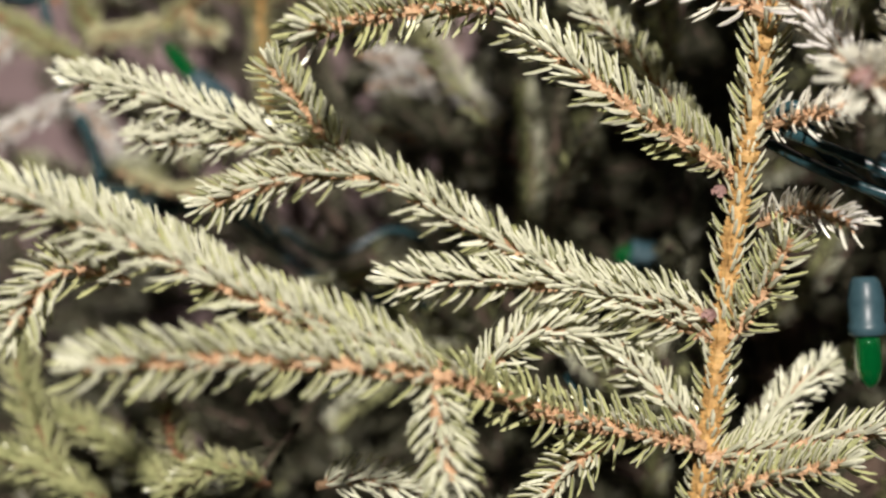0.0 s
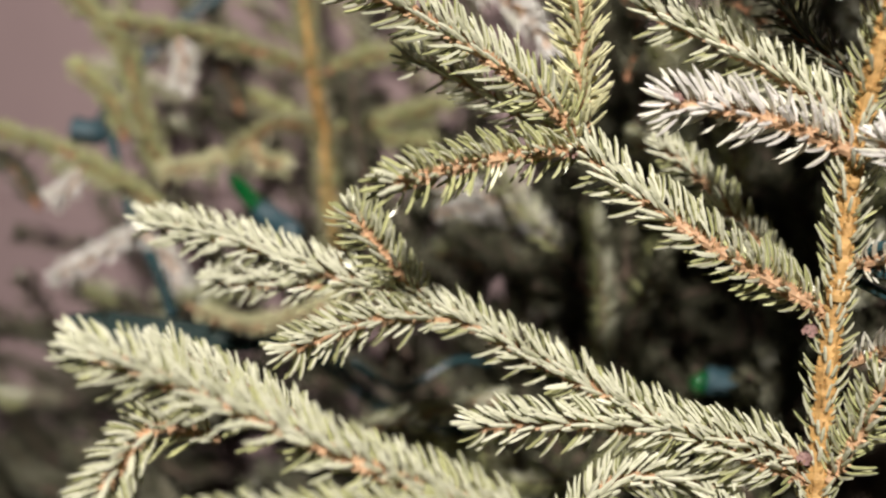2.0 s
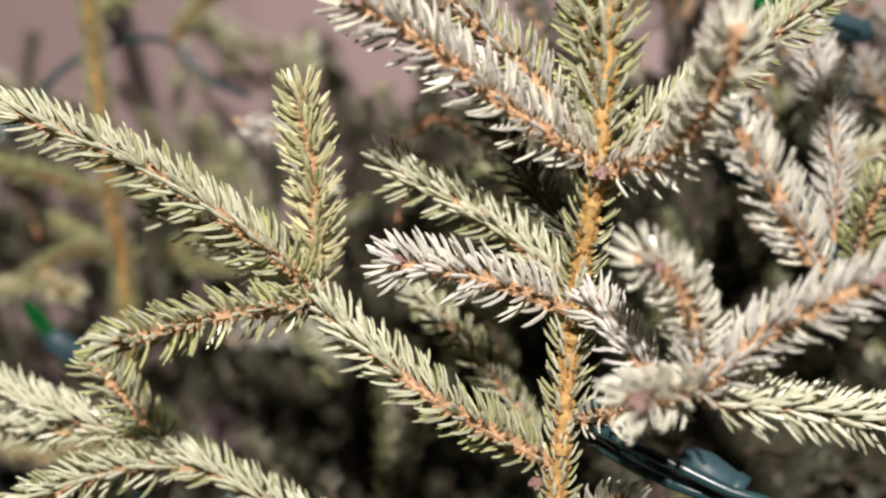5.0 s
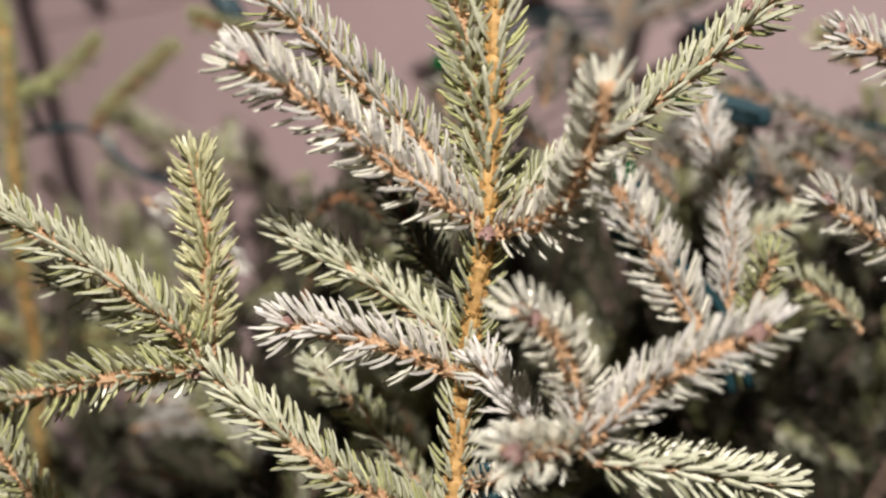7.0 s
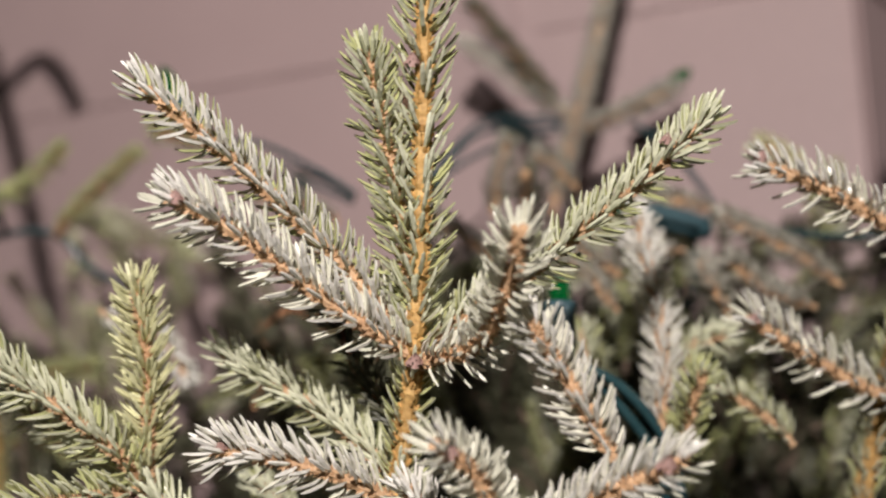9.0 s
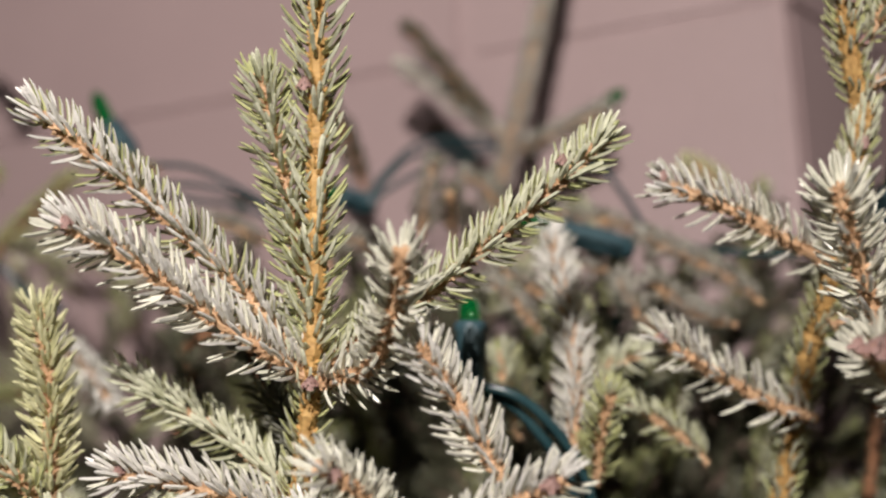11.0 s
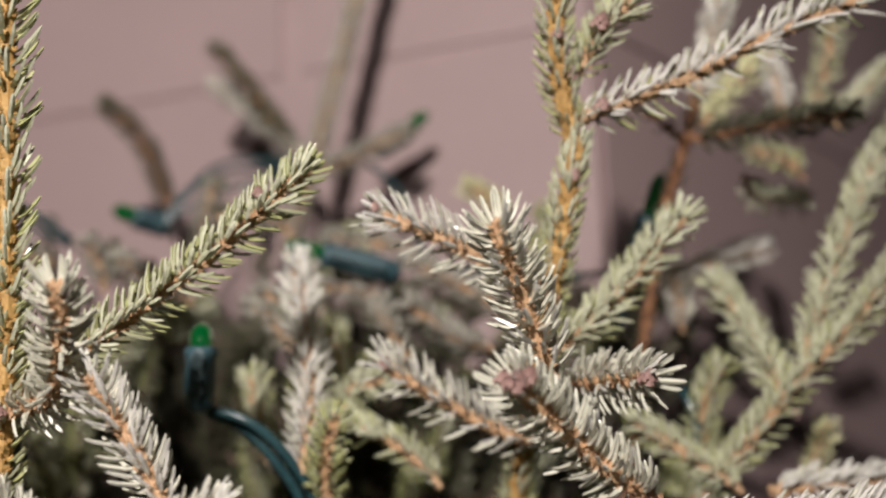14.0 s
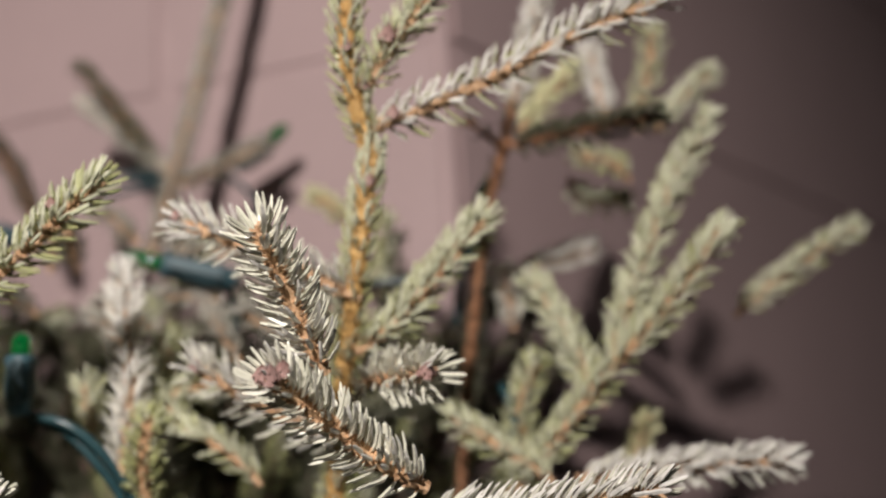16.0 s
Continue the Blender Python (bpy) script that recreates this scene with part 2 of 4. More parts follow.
ground_bm = bmesh.new()
bmesh.ops.create_grid(ground_bm, x_segments=120, y_segments=120, size=60)
for v in ground_bm.verts:
    v.co.z = 0.015 * noise.noise(v.co * 0.8) - 0.01
ground_me = bpy.data.meshes.new("ground")
ground_bm.to_mesh(ground_me)
ground_bm.free()
ground_me.materials.append(SOIL)
tagged(new("ground", ground_me), "dark bare soil at the foot of the wall", "ground", kind="structure")

# ---- the spruce ----
tree = tagged(new("spruce_tree"), "small spruce with frosty green needles, hung with string lights", "tree")
tree.location = (0.1, 0.385, 0.0)
OFFSET = np.array((0.1, 0.385, 0.0))


def branch(points, length, r0, r1, look_of, density=1.0, slant=60):
    """One shoot of the tree: its bark is a part, its needles a part of that."""
    q, t = spline(np.array(points) - OFFSET)
    r0, r1, length = r0 / 1000, r1 / 1000, (length if length < 7.5 else length * 0.91) / 1000
    nv, nf, mats, pegs = needles(q, t, r0, r1, length, density, 0.28, slant)
    if r0 > 0.0012:
        for _ in range(int(len(q) * 4)):
            k = RNG.integers(0, len(q) - 1)
            s, u = across(t[k])
            a = RNG.uniform(0, 6.28)
            o = math.cos(a) * s + math.sin(a) * u
            d = 0.75 * t[k] + 0.5 * o
            pegs.append((q[k] + o * (r0 + (r1 - r0) * k / len(q)) * 0.85, d, np.cross(d, o), o))
    bv, bf = bark(q, t, r0, r1, pegs)
    ob = mesh_object("branch", bv, bf, [{"f": BARK_RED, "o": BARK if r0 > 0.0014 else DARK_BARK, "e": BARK_RED, "d": DARK_BARK, "b": DARK_BARK}.get(look_of, BARK if r0 > 0.0018 else BARK_RED)], tree, SAY[look_of])
    mesh_object("needles", nv, nf, LOOKS[look_of], ob, mats=mats)
    return ob


branch([(0.0623, 0.3021, 1.0782), (0.0677, 0.2957, 1.1172), (0.0712, 0.2921, 1.155), (0.0741, 0.2902, 1.1885), (0.0767, 0.2866, 1.209)], 5.9, 2.6, 2.4, 'g', .4, 48)
branch([(0.0757, 0.286, 1.2042), (0.0796, 0.2799, 1.2408), (0.0845, 0.2667, 1.2715)], 7.0, 2.4, 2.1, 'g', .6, 48)
branch([(0.0837, 0.2667, 1.2692), (0.0861, 0.2578, 1.2978), (0.0879, 0.2408, 1.3513), (0.0886, 0.2242, 1.4032)], 10.5, 2.2, 1.8, 'g', .58, 48)
branch([(0.0742, 0.2897, 1.2012), (0.0458, 0.2806, 1.2175), (0.0233, 0.2868, 1.2345), (0.0165, 0.2881, 1.2415)], 9.9, 1.50, 1.22, 'g', 1)
branch([(0.0165, 0.2881, 1.2415), (0.0065, 0.2799, 1.2529), (-0.0223, 0.2766, 1.2726), (-0.0545, 0.2726, 1.2867)], 9.9, 1.27, 0.88, 'g', 1.1)
branch([(0.011, 0.2937, 1.2438), (-0.0102, 0.2981, 1.2579), (-0.0272, 0.3011, 1.2657)], 8.2, 1.04, 0.66, 'g', 1)
branch([(0.0166, 0.288, 1.2429), (0.016, 0.2839, 1.2704), (0.0131, 0.2801, 1.2928)], 9.4, 1.27, 0.88, 'y', 1.2)
branch([(0.017, 0.2871, 1.2408), (-0.0048, 0.2707, 1.2372), (-0.0249, 0.2536, 1.2303)], 9.4, 1.15, 0.88, 'g', 1)
branch([(0.079, 0.2807, 1.2435), (0.0609, 0.288, 1.2593), (0.033, 0.295, 1.276)], 9.9, 1.27, 0.88, 'g', 1.1)
branch([(0.0785, 0.279, 1.2381), (0.0596, 0.2739, 1.2454), (0.0359, 0.2719, 1.2501)], 10.5, 1.49, 1.17, 'f', 1)
# shoot on the shadowed side, its shade painted as dark needles
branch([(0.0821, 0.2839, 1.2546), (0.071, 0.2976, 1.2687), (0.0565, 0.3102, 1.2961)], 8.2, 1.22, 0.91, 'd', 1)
branch([(0.0724, 0.318, 1.2031), (0.0614, 0.319, 1.2193), (0.0501, 0.32, 1.2334), (0.0386, 0.322, 1.2446)], 8.0, 1.1, 0.8, 'g', .9)
branch([(0.0838, 0.2663, 1.2712), (0.0645, 0.2574, 1.2829), (0.0445, 0.2479, 1.2971), (0.0299, 0.242, 1.3044)], 10.5, 1.62, 1.30, 'f', 1.2)
branch([(0.0842, 0.2684, 1.275), (0.0611, 0.2607, 1.2988), (0.0399, 0.2541, 1.3184), (0.0202, 0.2484, 1.3337)], 9.9, 1.49, 1.17, 's', 1)
branch([(0.0848, 0.2681, 1.2763), (0.0804, 0.2559, 1.31), (0.0742, 0.2465, 1.3409)], 9.9, 1.15, 0.88, 'g', 1.1)
branch([(0.0854, 0.2656, 1.2697), (0.099, 0.2537, 1.2718), (0.1059, 0.2358, 1.2819), (0.1076, 0.2233, 1.2914)], 9.4, 1.49, 1.17, 'f', 1.1)
branch([(0.0881, 0.2664, 1.2747), (0.113, 0.2653, 1.2916), (0.137, 0.2638, 1.3103), (0.1578, 0.2613, 1.329)], 9.9, 1.27, 0.88, 'g', 1.1)
branch([(0.0784, 0.2832, 1.2122), (0.0929, 0.2642, 1.2159), (0.1049, 0.2499, 1.2216)], 6.5, 1.2, 1.0, 'f', .8)
branch([(0.1049, 0.2499, 1.2216), (0.1173, 0.2468, 1.2326), (0.1285, 0.2416, 1.2386), (0.1416, 0.2365, 1.2443)], 9.4, 1.49, 1.30, 'f', 1.2)
branch([(0.1032, 0.2509, 1.2217), (0.1027, 0.2491, 1.2311), (0.0981, 0.2409, 1.2417), (0.0898, 0.2335, 1.2478)], 8.8, 1.35, 1.17, 'f', 1.3)
branch([(0.1285, 0.2465, 1.245), (0.1203, 0.2437, 1.2592), (0.1108, 0.2406, 1.2745)], 9.4, 1.35, 1.04, 'f', 1.1)
branch([(0.1043, 0.2501, 1.2205), (0.0953, 0.24, 1.2198), (0.087, 0.231, 1.2191)], 8.8, 1.35, 1.30, 'f', 1.5)
branch([(0.1053, 0.2558, 1.2176), (0.1268, 0.2644, 1.2157), (0.1519, 0.2755, 1.2117)], 9.4, 1.15, 0.88, 'g', 1.1)
branch([(0.0954, 0.2607, 1.2232), (0.0894, 0.2643, 1.2309), (0.0825, 0.2676, 1.2401)], 8.8, 1.22, 0.91, 'f', 1.1)
branch([(0.0707, 0.2907, 1.1656), (0.0474, 0.2931, 1.1712), (0.0193, 0.2959, 1.1732), (-0.0097, 0.2985, 1.1724)], 9.9, 1.38, 0.99, 'g', 1.1)
branch([(0.0704, 0.2924, 1.1605), (0.0334, 0.2952, 1.1749), (0.0043, 0.3016, 1.1892), (-0.0198, 0.3054, 1.2019)], 9.9, 1.38, 1.10, 'g', 1.1)
branch([(-0.0198, 0.3054, 1.2019), (-0.0496, 0.3105, 1.2107), (-0.0776, 0.3158, 1.2198), (-0.103, 0.32, 1.2253)], 9.9, 1.15, 0.88, 'g', 1.1)
branch([(-0.0174, 0.3044, 1.199), (-0.0368, 0.3008, 1.1988), (-0.0592, 0.2956, 1.1912)], 9.4, 1.15, 0.88, 'g', 1)
branch([(-0.0245, 0.3062, 1.2041), (-0.034, 0.301, 1.2155), (-0.042, 0.297, 1.2267)], 9.4, 1.04, 0.77, 'g', 1.1)
branch([(-0.0533, 0.3131, 1.2077), (-0.0708, 0.3197, 1.2085), (-0.0853, 0.3246, 1.2093)], 8.2, 1.04, 0.77, 'g', .9)
branch([(0.0677, 0.2877, 1.1347), (0.0309, 0.2682, 1.1451), (0.009, 0.2449, 1.1568)], 9.9, 1.50, 1.22, 'g', .8)
branch([(0.009, 0.2449, 1.1568), (-0.0222, 0.2316, 1.1615), (-0.0446, 0.2208, 1.1626), (-0.0589, 0.2135, 1.1622)], 10.5, 1.27, 0.99, 'g', 1.1)
branch([(0.0066, 0.2449, 1.1591), (-0.0238, 0.239, 1.1699), (-0.0551, 0.2352, 1.1837), (-0.0859, 0.2313, 1.1962)], 10.5, 1.27, 0.99, 'g', 1.2)
branch([(0.0055, 0.2446, 1.1561), (0.0072, 0.2402, 1.1468), (0.0094, 0.2358, 1.1372)], 9.4, 1.15, 0.88, 'g', 1)
branch([(-0.0501, 0.2951, 1.1704), (-0.0725, 0.3, 1.1828), (-0.0951, 0.3037, 1.192)], 8.8, 1.04, 0.77, 'g', 1.1)
branch([(-0.0627, 0.2501, 1.1753), (-0.0753, 0.2432, 1.178), (-0.0846, 0.2357, 1.1653)], 9.4, 1.15, 0.88, 'g', 1)
branch([(0.0676, 0.2928, 1.1364), (0.0526, 0.3004, 1.1504), (0.0361, 0.3056, 1.1595)], 8.8, 1.15, 0.88, 'g', 1)
branch([(0.0688, 0.2905, 1.1306), (0.089, 0.2894, 1.135), (0.1125, 0.2876, 1.1403)], 9.4, 1.38, 0.99, 'g', .8)
branch([(0.0476, 0.2852, 1.1374), (0.0366, 0.2779, 1.1318), (0.0274, 0.2716, 1.1223)], 9.4, 1.15, 0.88, 'g', 1)
branch([(0.0741, 0.2897, 1.161), (0.0805, 0.2858, 1.1725), (0.0856, 0.2829, 1.185)], 9.4, 1.15, 0.88, 'g', 1)
branch([(0.0802, 0.3015, 1.1306), (0.0974, 0.3189, 1.1456), (0.1119, 0.3304, 1.1504)], 8.2, 1.04, 0.77, 'g', 1)
branch([(0.0102, 0.2868, 1.1486), (0.0266, 0.2948, 1.1606), (0.0483, 0.3024, 1.1572)], 9.4, 1.15, 0.88, 'g', 1)
branch([(0.0704, 0.2901, 1.1216), (0.081, 0.2813, 1.1284), (0.0985, 0.2731, 1.1349)], 9.4, 1.15, 0.88, 'g', 1)
branch([(-0.0286, 0.292, 1.1205), (-0.0179, 0.2979, 1.1209), (-0.0008, 0.3041, 1.1169)], 8.8, 1.15, 0.88, 'g', 1)
branch([(0.0797, 0.2917, 1.1886), (0.0894, 0.2807, 1.1931), (0.0975, 0.2711, 1.1896)], 6.5, 1.0, .8, 'f', .9)
# low olive twigs, their colour also darkened for the shade they stand in
branch([(-0.076, 0.3375, 1.1041), (-0.0979, 0.3463, 1.1149), (-0.1207, 0.3501, 1.1256)], 8.8, 1.04, 0.77, 'o', 1.2)
branch([(-0.0733, 0.3399, 1.1069), (-0.0796, 0.338, 1.119), (-0.0825, 0.3365, 1.131)], 8.2, 1.04, 0.77, 'o', 1)
branch([(-0.111, 0.3347, 1.1053), (-0.1234, 0.3397, 1.1241), (-0.131, 0.3453, 1.1453)], 8.8, 1.04, 0.77, 'o', 1.2)
branch([(-0.0958, 0.3307, 1.1018), (-0.1161, 0.3345, 1.1102), (-0.1368, 0.3382, 1.1155)], 8.8, 1.04, 0.77, 'o', 1.2)
branch([(-0.0467, 0.3203, 1.1128), (-0.0638, 0.3241, 1.1161), (-0.078, 0.3275, 1.1082)], 8.2, 1.04, 0.77, 'o', 1)
branch([(-0.0729, 0.4475, 1.2051), (-0.0782, 0.4439, 1.2393), (-0.0791, 0.4431, 1.2606), (-0.0815, 0.432, 1.2868), (-0.0852, 0.4251, 1.3336), (-0.0878, 0.4186, 1.3731)], 5.9, 2.0, 1.5, 'o', .8)
branch([(-0.0878, 0.4186, 1.3731), (-0.108, 0.436, 1.43), (-0.134, 0.472, 1.49), (-0.15, 0.497, 1.522)], 5.9, 1.5, 1.2, 'o', .9)
branch([(-0.134, 0.472, 1.49), (-0.12, 0.484, 1.503), (-0.108, 0.4835, 1.497), (-0.094, 0.477, 1.476)], 6.5, 1.0, .8, 'o', 1.2)
branch([(-0.062, 0.4405, 1.3455), (-0.0493, 0.44, 1.3605), (-0.031, 0.44, 1.3785)], 6.5, .9, .7, 'o', 1)
branch([(-0.0865, 0.421, 1.353), (-0.0757, 0.436, 1.3635), (-0.0608, 0.44, 1.381)], 6.5, .9, .7, 'o', 1)
branch([(-0.0808, 0.4321, 1.2847), (-0.1019, 0.4246, 1.2923), (-0.1249, 0.417, 1.2977), (-0.1478, 0.4104, 1.3011)], 6.5, 1.0, .7, 'o', 1)
branch([(-0.0773, 0.4325, 1.2847), (-0.062, 0.4359, 1.2902), (-0.0436, 0.4408, 1.2938)], 7.0, .9, .6, 'o', 1)
branch([(-0.0795, 0.443, 1.2638), (-0.0935, 0.4333, 1.2662), (-0.1045, 0.4264, 1.2594), (-0.1088, 0.4231, 1.253)], 5.9, .9, .8, 'o', 1)
branch([(-0.1024, 0.4265, 1.2604), (-0.0996, 0.4241, 1.2529), (-0.0907, 0.4221, 1.2496)], 6.5, .8, .6, 'y', 1)
branch([(-0.1078, 0.4231, 1.255), (-0.1192, 0.4191, 1.2497), (-0.1311, 0.4138, 1.2474)], 6.5, .8, .6, 'y', 1)
branch([(-0.0785, 0.4431, 1.2638), (-0.0597, 0.447, 1.2672), (-0.0343, 0.4524, 1.2749)], 7.0, .9, .6, 'o', 1)
branch([(-0.0639, 0.4466, 1.265), (-0.0513, 0.4491, 1.2608), (-0.0408, 0.4512, 1.2608)], 5.9, .8, .5, 'o', 1)
branch([(-0.1103, 0.4395, 1.2714), (-0.1171, 0.4403, 1.2867), (-0.1264, 0.4418, 1.3023)], 6.5, .9, .6, 'd', 1)
branch([(-0.084, 0.4434, 1.265), (-0.0987, 0.4456, 1.2741), (-0.1124, 0.447, 1.28)], 6.5, .9, .6, 'o', 1)
branch([(-0.1315, 0.4183, 1.2324), (-0.1557, 0.4152, 1.2488), (-0.174, 0.413, 1.2571), (-0.1942, 0.4107, 1.2633)], 6.5, 1.1, .8, 'o', 1)
branch([(-0.1324, 0.4179, 1.2426), (-0.1414, 0.4161, 1.2692), (-0.1473, 0.4148, 1.2917), (-0.1675, 0.4119, 1.3142)], 7.0, 1.0, .7, 'o', 1.1)
branch([(-0.1465, 0.4159, 1.259), (-0.1519, 0.4158, 1.2734), (-0.1644, 0.4151, 1.2859)], 6.5, .9, .6, 'o', 1)
branch([(-0.1618, 0.4145, 1.2499), (-0.1661, 0.4123, 1.2426), (-0.1704, 0.4099, 1.2385)], 6.5, .9, .6, 'f', 1)
branch([(-0.1269, 0.4167, 1.2977), (-0.1244, 0.4153, 1.2872), (-0.1258, 0.4134, 1.2788)], 6.5, .8, .6, 'f', 1)
branch([(-0.1826, 0.4228, 1.235), (-0.1931, 0.4263, 1.2501), (-0.2017, 0.4302, 1.2547)], 6.5, .9, .6, 'd', 1)
branch([(-0.1376, 0.4177, 1.2304), (-0.145, 0.4151, 1.2242), (-0.1585, 0.4119, 1.2162), (-0.1687, 0.409, 1.2102)], 6.5, .9, .7, 'f', 1)
branch([(-0.141, 0.4155, 1.2252), (-0.1326, 0.4156, 1.2181), (-0.1263, 0.4156, 1.2079)], 6.5, .9, .7, 'f', 1)
branch([(-0.1224, 0.4102, 1.2001), (-0.1001, 0.4108, 1.1921), (-0.0681, 0.4119, 1.2)], 6.5, .9, .7, 'y', 1)
# inner "d" twigs: dark needle colour in place of the shadow on them
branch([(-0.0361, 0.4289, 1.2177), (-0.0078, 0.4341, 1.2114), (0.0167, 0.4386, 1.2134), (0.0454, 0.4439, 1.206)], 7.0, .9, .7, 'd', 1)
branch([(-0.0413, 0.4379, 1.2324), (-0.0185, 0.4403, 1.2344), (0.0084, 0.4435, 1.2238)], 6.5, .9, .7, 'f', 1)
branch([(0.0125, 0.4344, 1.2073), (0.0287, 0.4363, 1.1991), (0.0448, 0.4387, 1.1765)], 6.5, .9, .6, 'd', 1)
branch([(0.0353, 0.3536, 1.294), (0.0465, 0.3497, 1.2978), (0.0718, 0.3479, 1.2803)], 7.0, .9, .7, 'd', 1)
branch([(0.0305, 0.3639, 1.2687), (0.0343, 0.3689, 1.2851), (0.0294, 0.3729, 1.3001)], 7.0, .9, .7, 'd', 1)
branch([(-0.0215, 0.3675, 1.3021), (-0.004, 0.3695, 1.295), (0.0064, 0.3711, 1.2808)], 7.0, .9, .7, 'f', 1)
branch([(-0.0689, 0.3872, 1.1528), (-0.0429, 0.3896, 1.1619), (-0.0115, 0.3927, 1.1692)], 6.5, .9, .7, 'g', 1)
branch([(-0.0408, 0.4287, 1.2439), (-0.0184, 0.4303, 1.2391), (0.0104, 0.4317, 1.2232)], 7.0, .9, .6, 'f', 1)
branch([(0.0666, 0.3858, 1.2194), (0.0572, 0.3862, 1.2391), (0.0335, 0.3851, 1.2533)], 7.0, .9, .6, 'g', 1)
# back twigs by the wall; look "e" darkens their frost to stand for shade
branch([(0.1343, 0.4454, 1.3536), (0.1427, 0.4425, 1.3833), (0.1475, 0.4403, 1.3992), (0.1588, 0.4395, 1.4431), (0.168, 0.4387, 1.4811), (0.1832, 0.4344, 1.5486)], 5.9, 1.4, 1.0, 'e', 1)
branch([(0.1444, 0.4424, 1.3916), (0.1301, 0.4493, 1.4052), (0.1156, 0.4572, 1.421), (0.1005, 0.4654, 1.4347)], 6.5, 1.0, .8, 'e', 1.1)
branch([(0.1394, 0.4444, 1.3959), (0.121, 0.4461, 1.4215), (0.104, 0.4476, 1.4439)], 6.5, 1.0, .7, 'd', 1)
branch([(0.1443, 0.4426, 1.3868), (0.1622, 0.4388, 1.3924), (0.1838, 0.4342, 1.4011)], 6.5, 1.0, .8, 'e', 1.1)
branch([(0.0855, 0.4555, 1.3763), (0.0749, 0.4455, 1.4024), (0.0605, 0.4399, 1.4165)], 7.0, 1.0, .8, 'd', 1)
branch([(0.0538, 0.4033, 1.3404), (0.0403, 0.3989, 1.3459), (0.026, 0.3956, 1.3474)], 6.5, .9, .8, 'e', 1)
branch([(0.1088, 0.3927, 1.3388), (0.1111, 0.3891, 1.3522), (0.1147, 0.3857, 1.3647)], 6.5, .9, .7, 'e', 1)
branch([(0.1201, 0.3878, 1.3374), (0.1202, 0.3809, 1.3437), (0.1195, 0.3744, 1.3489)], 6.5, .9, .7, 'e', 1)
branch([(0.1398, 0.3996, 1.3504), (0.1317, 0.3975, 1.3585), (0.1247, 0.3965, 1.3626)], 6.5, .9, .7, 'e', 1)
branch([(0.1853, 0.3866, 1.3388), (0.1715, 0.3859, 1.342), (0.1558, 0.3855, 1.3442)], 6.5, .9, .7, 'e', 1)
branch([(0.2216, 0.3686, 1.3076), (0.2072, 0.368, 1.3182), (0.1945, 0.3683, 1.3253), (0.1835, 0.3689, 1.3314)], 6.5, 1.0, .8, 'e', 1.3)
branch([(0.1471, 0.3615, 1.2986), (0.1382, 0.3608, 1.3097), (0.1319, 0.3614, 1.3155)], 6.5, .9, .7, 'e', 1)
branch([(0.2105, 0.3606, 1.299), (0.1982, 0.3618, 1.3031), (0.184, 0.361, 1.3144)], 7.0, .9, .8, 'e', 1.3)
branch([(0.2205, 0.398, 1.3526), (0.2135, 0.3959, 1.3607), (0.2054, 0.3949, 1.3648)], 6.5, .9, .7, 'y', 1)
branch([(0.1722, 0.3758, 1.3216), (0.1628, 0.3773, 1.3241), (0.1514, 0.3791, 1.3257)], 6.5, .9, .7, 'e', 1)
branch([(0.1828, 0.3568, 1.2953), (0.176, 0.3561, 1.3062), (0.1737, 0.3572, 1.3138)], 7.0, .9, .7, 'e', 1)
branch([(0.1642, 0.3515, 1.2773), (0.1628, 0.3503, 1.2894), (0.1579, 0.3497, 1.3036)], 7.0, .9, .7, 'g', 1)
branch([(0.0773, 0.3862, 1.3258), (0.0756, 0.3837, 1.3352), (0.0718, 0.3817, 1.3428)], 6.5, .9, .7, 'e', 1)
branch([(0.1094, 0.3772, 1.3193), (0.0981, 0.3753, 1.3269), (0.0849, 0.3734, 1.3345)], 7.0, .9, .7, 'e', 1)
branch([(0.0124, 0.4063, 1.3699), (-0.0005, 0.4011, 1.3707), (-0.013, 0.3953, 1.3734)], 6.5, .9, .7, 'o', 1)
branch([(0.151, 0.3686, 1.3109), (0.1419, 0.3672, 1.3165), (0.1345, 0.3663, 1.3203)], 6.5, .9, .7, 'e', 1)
branch([(0.1519, 0.321, 1.2574), (0.1535, 0.3219, 1.2852), (0.1492, 0.3299, 1.3224)], 8.2, 1.49, 1.17, 'f', .9)
branch([(0.1589, 0.3232, 1.2477), (0.1591, 0.3145, 1.2615), (0.1621, 0.3085, 1.2719)], 8.2, 1.04, 0.77, 'g', 1.2)
branch([(0.1388, 0.351, 1.2634), (0.1354, 0.3495, 1.2774), (0.1335, 0.3494, 1.2899)], 8.2, 1.04, 0.77, 'g', 1.1)
branch([(0.1679, 0.3378, 1.2698), (0.163, 0.3369, 1.2819), (0.1751, 0.3382, 1.2868)], 8.2, 1.04, 0.77, 'g', 1)
branch([(0.1915, 0.3308, 1.2533), (0.1818, 0.3306, 1.2636), (0.1683, 0.3323, 1.2709)], 8.2, 1.04, 0.77, 'g', 1)
branch([(0.2112, 0.3405, 1.2331), (0.217, 0.3191, 1.2743), (0.2217, 0.2987, 1.3002), (0.226, 0.2869, 1.3248), (0.2296, 0.2811, 1.3425)], 6.4, 2.7, 2.5, 'g', .95, 42)
branch([(0.2288, 0.2815, 1.341), (0.2251, 0.2748, 1.3551), (0.2233, 0.2682, 1.3689), (0.2249, 0.2613, 1.3872), (0.2281, 0.2489, 1.4221)], 7.2, 2.3, 1.8, 'g', .75, 45)
branch([(0.2282, 0.2799, 1.3474), (0.2576, 0.277, 1.3576), (0.2864, 0.2735, 1.3705), (0.3141, 0.2717, 1.381)], 9.6, 1.62, 1.30, 's', .65)
